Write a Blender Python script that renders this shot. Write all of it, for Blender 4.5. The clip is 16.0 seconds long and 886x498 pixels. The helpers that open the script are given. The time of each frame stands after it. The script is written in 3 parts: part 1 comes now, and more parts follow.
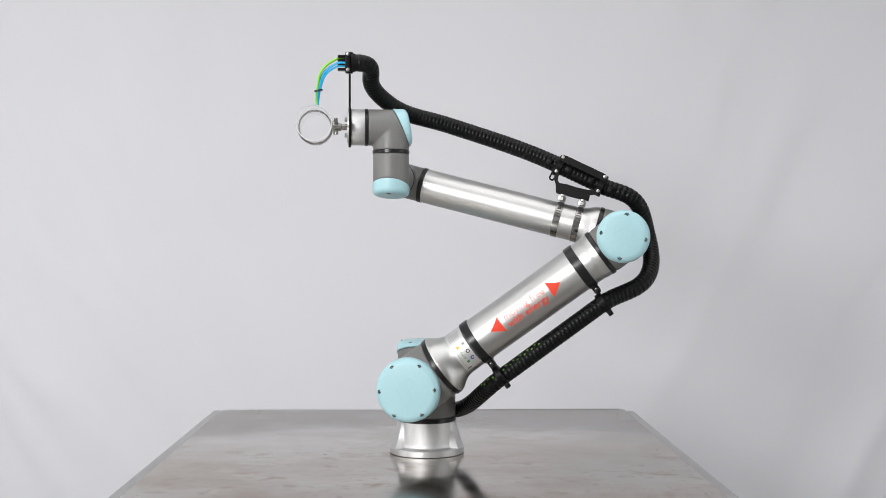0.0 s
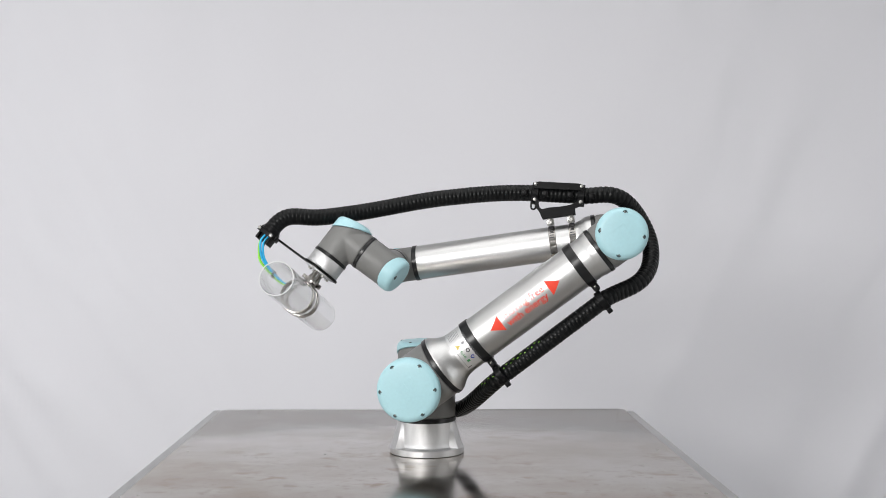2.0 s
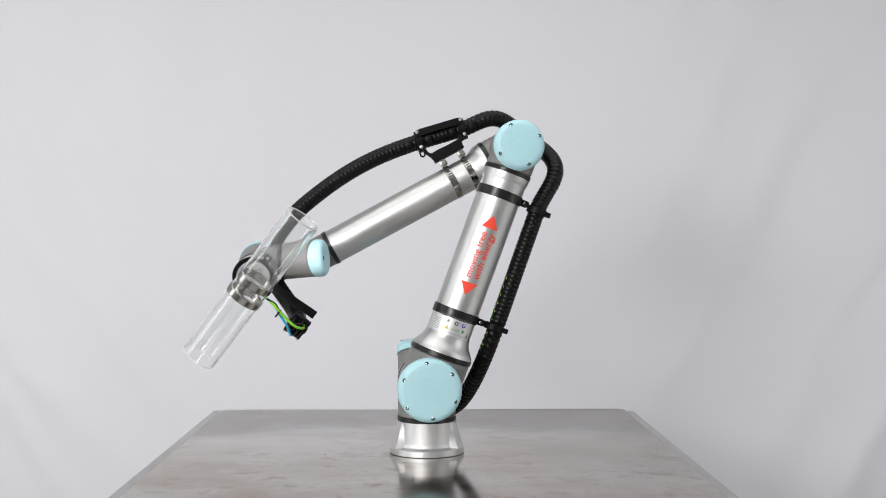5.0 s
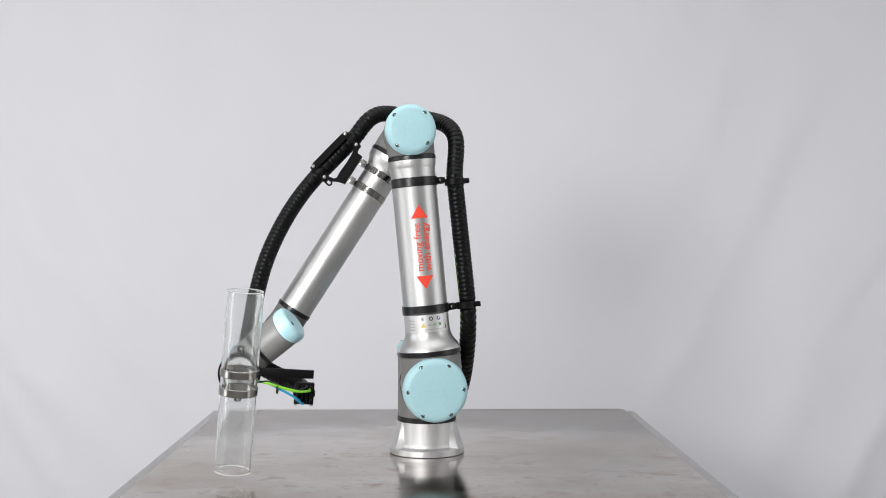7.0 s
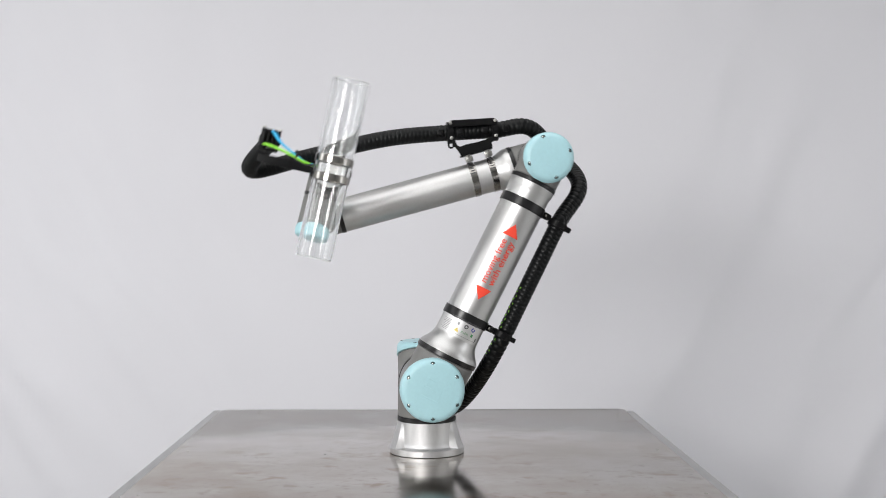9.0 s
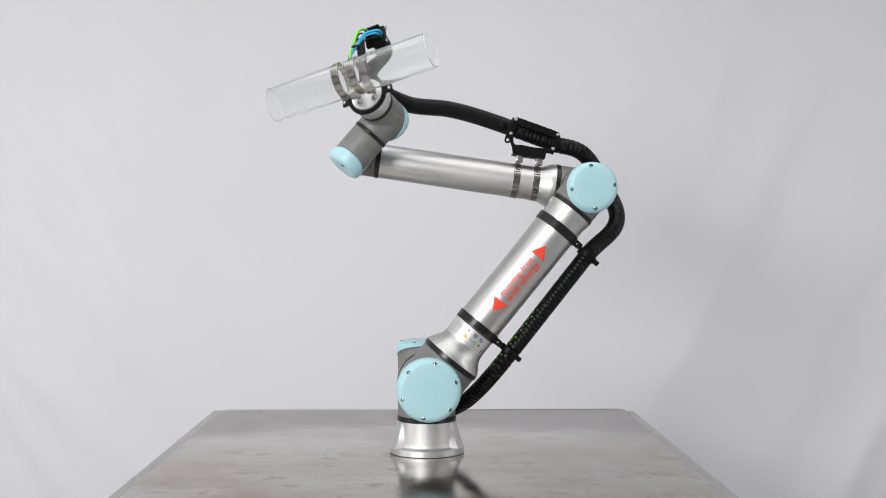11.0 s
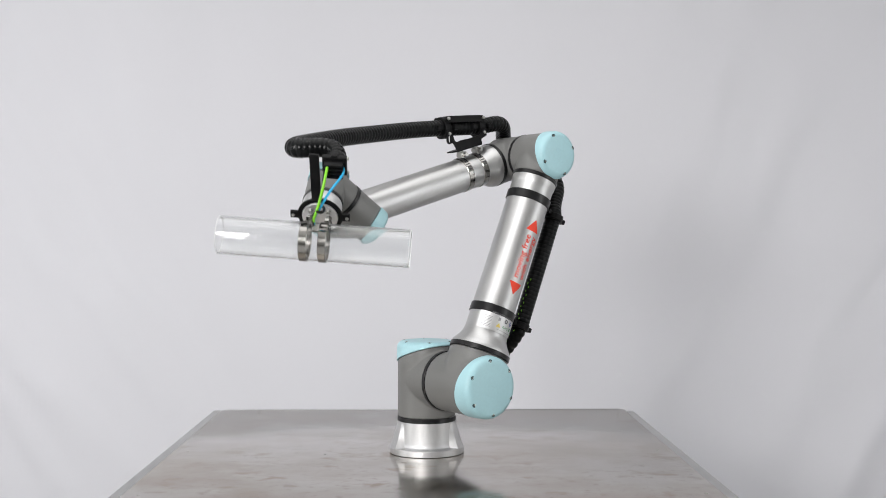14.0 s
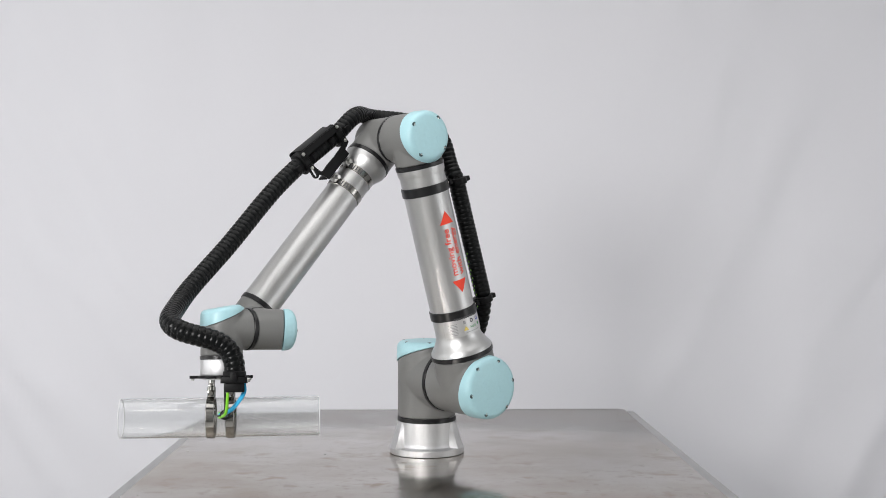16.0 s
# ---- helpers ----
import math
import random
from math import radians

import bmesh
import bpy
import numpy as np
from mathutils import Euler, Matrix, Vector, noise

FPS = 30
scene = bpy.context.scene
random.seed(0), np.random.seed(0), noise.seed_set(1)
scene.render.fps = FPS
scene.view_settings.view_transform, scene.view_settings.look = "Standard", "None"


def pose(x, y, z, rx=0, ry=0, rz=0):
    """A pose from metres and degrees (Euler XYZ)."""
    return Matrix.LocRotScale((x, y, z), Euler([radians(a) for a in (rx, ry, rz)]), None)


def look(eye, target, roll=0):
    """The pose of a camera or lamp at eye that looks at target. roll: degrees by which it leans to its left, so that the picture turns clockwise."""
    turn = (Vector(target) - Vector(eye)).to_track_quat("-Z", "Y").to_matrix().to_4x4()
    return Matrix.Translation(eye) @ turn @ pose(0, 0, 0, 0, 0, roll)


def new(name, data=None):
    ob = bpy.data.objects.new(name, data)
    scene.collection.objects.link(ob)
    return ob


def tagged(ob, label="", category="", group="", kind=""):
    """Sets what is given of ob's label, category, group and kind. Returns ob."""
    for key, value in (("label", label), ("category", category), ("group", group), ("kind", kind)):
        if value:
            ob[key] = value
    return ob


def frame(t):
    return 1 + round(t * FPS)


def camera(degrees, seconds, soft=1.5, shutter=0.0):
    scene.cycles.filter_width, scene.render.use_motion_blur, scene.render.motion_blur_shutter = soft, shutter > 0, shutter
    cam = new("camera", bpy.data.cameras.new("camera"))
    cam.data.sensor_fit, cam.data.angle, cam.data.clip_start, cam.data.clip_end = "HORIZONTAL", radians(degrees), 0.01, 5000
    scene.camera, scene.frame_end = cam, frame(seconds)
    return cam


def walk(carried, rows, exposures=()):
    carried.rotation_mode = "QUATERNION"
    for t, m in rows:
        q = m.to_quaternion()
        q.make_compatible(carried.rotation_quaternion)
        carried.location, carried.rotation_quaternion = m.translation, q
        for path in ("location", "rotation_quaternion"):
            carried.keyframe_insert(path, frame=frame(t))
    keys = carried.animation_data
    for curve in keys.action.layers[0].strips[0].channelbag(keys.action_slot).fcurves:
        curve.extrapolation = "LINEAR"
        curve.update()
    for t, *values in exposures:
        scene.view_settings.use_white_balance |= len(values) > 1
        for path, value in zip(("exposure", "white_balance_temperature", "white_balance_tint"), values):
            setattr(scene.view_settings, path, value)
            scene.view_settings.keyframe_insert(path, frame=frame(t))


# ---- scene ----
# ---------------------------------------------------------------- camera
TOP = 0.80                                   # height of the table top
EYE = (-0.010, -2.8626, TOP + 0.5423)
VIEW = pose(*EYE, 90 - 0.504, 0, -1.035)
cam = camera(43.09, 16.0, soft=0.9, shutter=0.5)
walk(cam, [(0.0, VIEW), (16.0, VIEW)], exposures=[(0.0, -0.05), (16.0, -0.05)])

# ---------------------------------------------------------------- light
world = bpy.data.worlds.new("studio")
scene.world = world
world.use_nodes = True
world.node_tree.nodes["Background"].inputs[0].default_value = (0.80, 0.86, 1.0, 1)
world.node_tree.nodes["Background"].inputs[1].default_value = 0.12


def softbox(name, eye, target, wide, high, watts, colour):
    data = bpy.data.lights.new(name, "AREA")
    data.shape, data.size, data.size_y, data.energy, data.color = "RECTANGLE", wide, high, watts, colour
    ob = new(name, data)
    ob.matrix_world = look(eye, target)
    return ob


softbox("key_softbox", (-1.52, -3.3, 1.98), (0.0, 0.9, 1.1), 0.95, 0.8, 90, (1.0, 0.99, 0.98))
# three unseen fills added to brighten the backdrop's sides and the set from above
softbox("west_fill", (-3.1, -0.9, 1.5), (-1.2, 1.85, 0.9), 1.4, 2.2, 30, (0.98, 0.99, 1.0))
softbox("east_fill", (3.1, -1.2, 1.5), (1.3, 1.85, 0.8), 1.4, 2.2, 25, (0.98, 0.99, 1.0))
softbox("overhead_fill", (0.0, -0.6, 3.05), (0.0, -0.6, 0.0), 2.6, 1.8, 24, (1.0, 0.99, 0.98))


# ---------------------------------------------------------------- materials
def material(name, colour, rough=0.5, metal=0.0, grain=0.0, grain_scale=60.0, bump=0.0, bump_scale=200.0,
             stretch=(1, 1, 1), stain=0.0, stain_scale=4.0, rough_vary=0.0, shine=0.5):
    m = bpy.data.materials.new(name)
    m.use_nodes = True
    nt = m.node_tree
    b = nt.nodes["Principled BSDF"]
    b.inputs["Roughness"].default_value, b.inputs["Metallic"].default_value = rough, metal
    b.inputs["Specular IOR Level"].default_value = shine
    co = nt.nodes.new("ShaderNodeTexCoord")
    mp = nt.nodes.new("ShaderNodeMapping")
    mp.inputs["Scale"].default_value = stretch
    nt.links.new(co.outputs["Object"], mp.inputs["Vector"])

    def tex(scale, detail=4.0):
        n = nt.nodes.new("ShaderNodeTexNoise")
        n.inputs["Scale"].default_value, n.inputs["Detail"].default_value = scale, detail
        nt.links.new(mp.outputs[0], n.inputs["Vector"])
        return n.outputs["Fac"]

    def span(fac, lo, hi):
        n = nt.nodes.new("ShaderNodeMapRange")
        n.inputs["From Min"].default_value, n.inputs["From Max"].default_value = 0.3, 0.7
        n.inputs["To Min"].default_value, n.inputs["To Max"].default_value = lo, hi
        nt.links.new(fac, n.inputs["Value"])
        return n.outputs["Result"]

    fine, broad = tex(grain_scale), tex(stain_scale, 6.0)
    mul = nt.nodes.new("ShaderNodeMath")
    mul.operation = "MULTIPLY"
    nt.links.new(span(fine, 1 - grain, 1 + grain), mul.inputs[0])
    nt.links.new(span(broad, 1 - stain, 1 + stain), mul.inputs[1])
    mix = nt.nodes.new("ShaderNodeVectorMath")
    mix.operation = "SCALE"
    mix.inputs[0].default_value = colour
    nt.links.new(mul.outputs[0], mix.inputs["Scale"])
    nt.links.new(mix.outputs[0], b.inputs["Base Color"])
    if rough_vary:
        nt.links.new(span(broad, rough - rough_vary, rough + rough_vary), b.inputs["Roughness"])
    if bump:
        bp = nt.nodes.new("ShaderNodeBump")
        bp.inputs["Strength"].default_value, bp.inputs["Distance"].default_value = bump, 0.001
        nt.links.new(tex(bump_scale, 3.0), bp.inputs["Height"])
        nt.links.new(bp.outputs[0], b.inputs["Normal"])
    return m


TUBE_METAL = material("brushed_aluminium_tube", (0.560, 0.560, 0.562), 0.41, 1.0, 0.05, 420, 0.16, 700, (1, 1, 1), 0.03, 5, 0.05)
CAST_METAL = material("turned_aluminium", (0.62, 0.62, 0.63), 0.53, 1.0, 0.05, 90, 0.10, 420, (1, 1, 0.25), 0.05, 12, 0.05)
STEEL = material("stainless_steel", (0.33, 0.32, 0.305), 0.17, 1.0, 0.05, 80, 0.03, 200, (1, 1, 1), 0.05, 20)
SCREW = material("zinc_screw", (0.45, 0.445, 0.43), 0.3, 1.0, 0.05, 200)
GREY = material("grey_housing_paint", (0.155, 0.155, 0.152), 0.45, 0.0, 0.03, 300, 0.06, 900, (1, 1, 1), 0.03, 14, 0.04)
BLUE = material("pale_blue_lid_plastic", (0.365, 0.590, 0.645), 0.42, 0.0, 0.02, 150, 0.05, 700, (1, 1, 1), 0.025, 18, 0.04)
BLACK = material("black_rubber_band", (0.009, 0.009, 0.010), 0.30, 0.0, 0.1, 100, 0.05, 500, (1, 1, 1), 0.1, 20, 0.0, 0.38)
HOSE = material("black_hose_plastic", (0.0042, 0.0046, 0.0050), 0.30, 0.0, 0.15, 120, 0.05, 500, (1, 1, 1), 0.1, 15, 0.06, 0.16)
BRACKET = material("black_powder_coat", (0.006, 0.006, 0.0065), 0.40, 0.0, 0.1, 200, 0.08, 900, (1, 1, 1), 0.1, 20, 0.0, 0.11)
RED = material("orange_red_print", (0.80, 0.075, 0.045), 0.5, 0.0, 0.02, 200, 0.0, 200.0, (1, 1, 1), 0.0, 4.0, 0.0, 0.12)
# label print; also the dark colour that stands for shade in holes and slots
PRINT_AND_SHADE = material("dark_print_and_hole_shade", (0.07, 0.07, 0.075), 0.6, 0.0, 0.05, 200)
PALE = material("silver_label_foil", (0.66, 0.66, 0.665), 0.50, 0.9, 0.02, 100)
FAINT = material("faint_label_print", (0.30, 0.30, 0.31), 0.6, 0.0, 0.05, 200)
YELLOW = material("yellow_label_print", (0.66, 0.52, 0.14), 0.6)
INDIGO = material("blue_label_print", (0.05, 0.07, 0.35), 0.6)
GREEN_P = material("green_label_print", (0.08, 0.30, 0.12), 0.6)
RECESS_SHADE = material("teal_recess_shade", (0.035, 0.07, 0.08), 0.6)
LIME = material("lime_green_cable", (0.22, 0.62, 0.03), 0.4, 0.0, 0.03, 100)
CYAN = material("cyan_blue_cable", (0.02, 0.40, 0.72), 0.4, 0.0, 0.03, 100)
TABLE = material("scuffed_raw_steel", (0.5, 0.5, 0.5), 0.24, 1.0, 0.03, 90, 0.03, 260, (0.45, 1, 1), 0.06, 2.6)
FROST = material("frosted_tube_edge", (0.80, 0.81, 0.82), 0.5)
FROST.node_tree.nodes["Principled BSDF"].inputs["Transmission Weight"].default_value = 0.55
TRIM = material("dull_aluminium_trim", (0.50, 0.50, 0.50), 0.45, 1.0, 0.05, 60, 0.05, 200, (1, 0.2, 1), 0.06, 8)
CLOTH = material("white_backdrop_cloth", (0.685, 0.682, 0.722), 0.9, 0.0, 0.008, 300, 0.04, 900, (1, 1, 1), 0.012, 0.9)
WALL = material("white_wall_paint", (0.72, 0.72, 0.71), 0.9, 0.0, 0.01, 60, 0.03, 400, (1, 1, 1), 0.02, 1)
FLOOR = material("grey_concrete_floor", (0.48, 0.48, 0.47), 0.75, 0.0, 0.06, 30, 0.1, 200, (1, 1, 1), 0.10, 2)



def steel_sheet(m):
    """Mill-scale clouds, brown in places, streaked one way, with the gloss broken by them."""
    nt = m.node_tree
    b = nt.nodes["Principled BSDF"]
    co = nt.nodes.new("ShaderNodeTexCoord")

    def cloud(scale, stretch, detail, lo, hi):
        mp = nt.nodes.new("ShaderNodeMapping")
        mp.inputs["Scale"].default_value = stretch
        n = nt.nodes.new("ShaderNodeTexNoise")
        n.inputs["Scale"].default_value, n.inputs["Detail"].default_value, n.inputs["Roughness"].default_value = scale, detail, 0.62
        r = nt.nodes.new("ShaderNodeMapRange")
        r.inputs["From Min"].default_value, r.inputs["From Max"].default_value = lo, hi
        nt.links.new(co.outputs["Object"], mp.inputs["Vector"])
        nt.links.new(mp.outputs[0], n.inputs["Vector"])
        nt.links.new(n.outputs["Fac"], r.inputs["Value"])
        return r.outputs["Result"]

    def blend(fac, one, two):
        n = nt.nodes.new("ShaderNodeMix")
        n.data_type = "RGBA"
        nt.links.new(fac, n.inputs["Factor"])
        for sock, v in ((n.inputs[6], one), (n.inputs[7], two)):
            if isinstance(v, tuple):
                sock.default_value = (*v, 1)
            else:
                nt.links.new(v, sock)
        return n.outputs[2]

    brown = blend(cloud(3.2, (1.0, 1.1, 1), 9, 0.42, 0.64), (0.500, 0.476, 0.447), (0.385, 0.335, 0.278))
    streak = blend(cloud(5.0, (0.8, 1.5, 1), 7, 0.52, 0.72), brown, (0.560, 0.540, 0.512))
    stain = blend(cloud(7.5, (1.0, 1.2, 1), 10, 0.56, 0.63), streak, (0.345, 0.282, 0.215))
    scuff = blend(cloud(34.0, (0.9, 1.0, 1), 6, 0.58, 0.68), stain, (0.36, 0.32, 0.275))
    nt.links.new(scuff, b.inputs["Base Color"])
    r = nt.nodes.new("ShaderNodeMapRange")
    r.inputs["To Min"].default_value, r.inputs["To Max"].default_value = 0.11, 0.22
    nt.links.new(cloud(4.5, (0.9, 1.2, 1), 8, 0.35, 0.65), r.inputs["Value"])
    nt.links.new(r.outputs["Result"], b.inputs["Roughness"])


steel_sheet(TABLE)

ACRYLIC = bpy.data.materials.new("clear_acrylic")
ACRYLIC.use_nodes = True
_b = ACRYLIC.node_tree.nodes["Principled BSDF"]
_b.inputs["Base Color"].default_value = (0.97, 0.98, 0.98, 1)
_b.inputs["Roughness"].default_value = 0.06
_b.inputs["Transmission Weight"].default_value = 1.0
_b.inputs["IOR"].default_value = 1.45


_nt = ACRYLIC.node_tree
_haze, _mix = _nt.nodes.new("ShaderNodeBsdfTranslucent"), _nt.nodes.new("ShaderNodeMixShader")
_haze.inputs["Color"].default_value = (0.9, 0.91, 0.92, 1)
_mix.inputs[0].default_value = 0.035
_nt.links.new(_b.outputs[0], _mix.inputs[1])
_nt.links.new(_haze.outputs[0], _mix.inputs[2])
_nt.links.new(_mix.outputs[0], _nt.nodes["Material Output"].inputs["Surface"])


# ---------------------------------------------------------------- mesh tools
def link_mesh(name, bm, mat, parent=None, label="", smooth=True, m=None):
    if m is not None:
        bmesh.ops.transform(bm, matrix=m, verts=bm.verts)
    if smooth:
        bmesh.ops.recalc_face_normals(bm, faces=bm.faces)
    me = bpy.data.meshes.new(name)
    bm.to_mesh(me)
    bm.free()
    me.materials.append(mat)
    if smooth:
        me.shade_smooth()
        me.set_sharp_from_angle(angle=radians(38))
    ob = new(name, me)
    if parent is not None:
        ob.parent = parent
    if label:
        ob["label"] = label
    return ob


def part(name, bm, mat, parent, label="", smooth=True, m=None):
    return link_mesh(name, bm, mat, parent, label, smooth, m)


def lathe(profile, sides=64, closed=False):
    """A body turned about z from (radius, height) pairs; both ends are closed unless the profile is a loop."""
    bm = bmesh.new()
    rings = [[bm.verts.new((r * math.cos(2 * math.pi * i / sides), r * math.sin(2 * math.pi * i / sides), z)) for i in range(sides)] for r, z in profile]
    pairs = list(zip(rings, rings[1:])) + ([(rings[-1], rings[0])] if closed else [])
    for a, b in pairs:
        for i in range(sides):
            j = (i + 1) % sides
            bm.faces.new((a[i], a[j], b[j], b[i]))
    if not closed:
        bm.faces.new(rings[0][::-1])
        bm.faces.new(rings[-1])
    return bm


def ring(radius, thick, z0, z1, sides=64):
    """A band with softly rounded edges, standing thick proud of radius."""
    e = min(0.0012, thick * 0.6, (z1 - z0) * 0.3)
    r = radius + thick
    return lathe([(radius - 0.004, z0), (r - e, z0), (r, z0 + e), (r, z1 - e), (r - e, z1), (radius - 0.004, z1)], sides, True)


def box(x, y, z, bevel=0.0015, segments=2):
    bm = bmesh.new()
    bmesh.ops.create_cube(bm, size=1, matrix=Matrix.Diagonal((x, y, z, 1)))
    if bevel:
        bmesh.ops.bevel(bm, geom=bm.edges[:], offset=bevel, segments=segments, profile=0.6, affect="EDGES")
    return bm


def join(target, bm, m=None):
    me = bpy.data.meshes.new("joined")
    if m is not None:
        bmesh.ops.transform(bm, matrix=m, verts=bm.verts)
    bm.to_mesh(me)
    bm.free()
    target.from_mesh(me)
    bpy.data.meshes.remove(me)
    return target


def prism(outline, z0, z1, bevel=0.0):
    bm = bmesh.new()
    lo = [bm.verts.new((x, y, z0)) for x, y in outline]
    hi = [bm.verts.new((x, y, z1)) for x, y in outline]
    n = len(outline)
    for i in range(n):
        bm.faces.new((lo[i], lo[(i + 1) % n], hi[(i + 1) % n], hi[i]))
    bm.faces.new(lo[::-1])
    bm.faces.new(hi)
    if bevel:
        bmesh.ops.bevel(bm, geom=bm.edges[:], offset=bevel, segments=2, affect="EDGES")
    return bm


def tube_along(points, radius, sides=10):
    """A round cord through the points."""
    bm = bmesh.new()
    pts = [Vector(p) for p in points]
    rings, side = [], None
    for i, p in enumerate(pts):
        way = (pts[min(i + 1, len(pts) - 1)] - pts[max(i - 1, 0)]).normalized()
        side = way.orthogonal().normalized() if side is None else (side - way * side.dot(way)).normalized()
        up = way.cross(side)
        rings.append([bm.verts.new(p + radius * (math.cos(2 * math.pi * k / sides) * side + math.sin(2 * math.pi * k / sides) * up)) for k in range(sides)])
    for a, b in zip(rings, rings[1:]):
        for k in range(sides):
            bm.faces.new((a[k], a[(k + 1) % sides], b[(k + 1) % sides], b[k]))
    bm.faces.new(rings[0][::-1])
    bm.faces.new(rings[-1])
    return bm


def spline(points, n=24):
    """A smooth curve through a few points."""
    p = [Vector(v) for v in points]
    p = [2 * p[0] - p[1]] + p + [2 * p[-1] - p[-2]]
    out = []
    for i in range(1, len(p) - 2):
        for k in range(n):
            s = k / n
            out.append(0.5 * (2 * p[i] + (p[i + 1] - p[i - 1]) * s + (2 * p[i - 1] - 5 * p[i] + 4 * p[i + 1] - p[i + 2]) * s * s
                              + (3 * p[i] - p[i - 1] - 3 * p[i + 1] + p[i + 2]) * s ** 3))
    return out + [p[-2]]


ALONG_X = Matrix.Rotation(radians(90), 4, "Y")         # z becomes x
ALONG_Y = Matrix.Rotation(radians(90), 4, "X")         # z becomes -y (towards the front)


# ---------------------------------------------------------------- setting
# folds in the backdrop: from x, z to x, z, height, width
CREASES = ((-1.74, 1.40, -1.40, 1.10, 0.009, 0.060), (-1.82, 1.02, -1.57, 0.71, 0.012, 0.075), (-1.57, 0.71, -1.25, 0.41, 0.012, 0.070), (-1.72, 0.62, -1.50, 0.30, 0.007, 0.050),
           (-1.30, 1.18, -1.05, 1.02, 0.004, 0.045), (1.86, 1.66, 1.62, 1.26, 0.009, 0.070), (1.95, 0.60, 1.72, 0.22, 0.011, 0.065), (1.54, 1.82, 1.27, 1.38, 0.005, 0.080),
           (1.62, 0.86, 1.42, 0.46, 0.006, 0.060))


def build_setting():
    # backdrop: hanging cloth with long soft folds, sweeping out on to the floor
    bm = bmesh.new()
    cols, rows = 260, 110
    grid = []
    for j in range(rows + 1):
        z = 0.004 + 3.1 * j / rows
        line = []
        for i in range(cols + 1):
            x = -3.2 + 6.4 * i / cols
            sag = 0.035 * noise.noise(Vector((x * 0.9 + 0.25 * z, z * 0.22, 3.1))) + 0.012 * noise.noise(Vector((x * 2.6 - 0.9 * z, z * 0.5, 7.7)))
            edge = min(1.0, max(0.0, (abs(x) - 0.55) / 0.7))
            lean = x * (5.2 if x < 0 else 4.6) + (1.5 if x < 0 else -1.1) * z * 2.0
            sag += edge * (0.026 * noise.noise(Vector((lean * 0.62, 0.55 * z, 11.0))) + 0.008 * noise.noise(Vector((lean * 1.7 + 2.0 * noise.noise(Vector((x, z, 2.0))), 0.9 * z, 4.0))))
            sag += 0.008 * noise.noise(Vector((x * 3.4, z * 0.25, 20.0)))
            wrinkle = 0.006 * noise.noise(Vector((x * 5 + z * 3.2, z * 1.4 - x * 0.8, 1.3))) * min(1.0, abs(x) / 1.2)
            for x0, z0, x1, z1, deep, wide in CREASES:
                dx, dz = x1 - x0, z1 - z0
                span = math.hypot(dx, dz)
                u = ((x - x0) * dx + (z - z0) * dz) / span
                v = ((x - x0) * dz - (z - z0) * dx) / span + 0.03 * noise.noise(Vector((u * 3.0, x0, 5.0)))
                fade = math.exp(-max(0.0, -u, u - span) ** 2 / 0.02)
                sag -= deep * fade * math.exp(-(v / wide) ** 2)
            line.append(bm.verts.new((x, 1.85 + sag + wrinkle, z)))
        grid.append(line)
    for j in range(rows):
        for i in range(cols):
            bm.faces.new((grid[j][i], grid[j][i + 1], grid[j + 1][i + 1], grid[j + 1][i]))
    ob = link_mesh("backdrop", bm, CLOTH)
    tagged(ob, "pale grey-white hanging backdrop cloth with soft folds", "backdrop", kind="structure")

    def slab(name, x, y, z, m, mat, label):
        o = link_mesh(name, box(x, y, z, 0), mat, None, "", False, m)
        tagged(o, label, name.split("_")[0], kind="structure")

    # unseen room shell added round the set; its pale faces bounce light
    slab("floor", 7.2, 8.4, 0.1, pose(0, -1.6, -0.05), FLOOR, "unseen grey concrete floor, kept pale to bounce light")
    slab("ceiling", 7.2, 8.4, 0.1, pose(0, -1.6, 3.25), WALL, "unseen plain white ceiling added to enclose the set")
    slab("wall_north", 7.0, 0.1, 3.2, pose(0, 2.4, 1.6), WALL, "unseen plain white wall added to enclose the set")
    slab("wall_south", 7.0, 0.1, 3.2, pose(0, -5.6, 1.6), WALL, "unseen plain white wall added to enclose the set")
    slab("wall_west", 0.1, 8.1, 3.2, pose(-3.45, -1.6, 1.6), WALL, "unseen plain white wall added to enclose the set")
    slab("wall_east", 0.1, 8.1, 3.2, pose(3.45, -1.6, 1.6), WALL, "unseen plain white wall added to enclose the set")


TABLE_X0, TABLE_X1, TABLE_Y0, TABLE_Y1 = -0.6735, 0.657, -0.78, 0.700


def screw_head(radius=0.004):
    bm = lathe([(radius, 0), (radius, 0.0004), (radius * 0.8, 0.0009), (radius * 0.45, 0.0010), (radius * 0.45, 0.0004)], 14)
    return bm


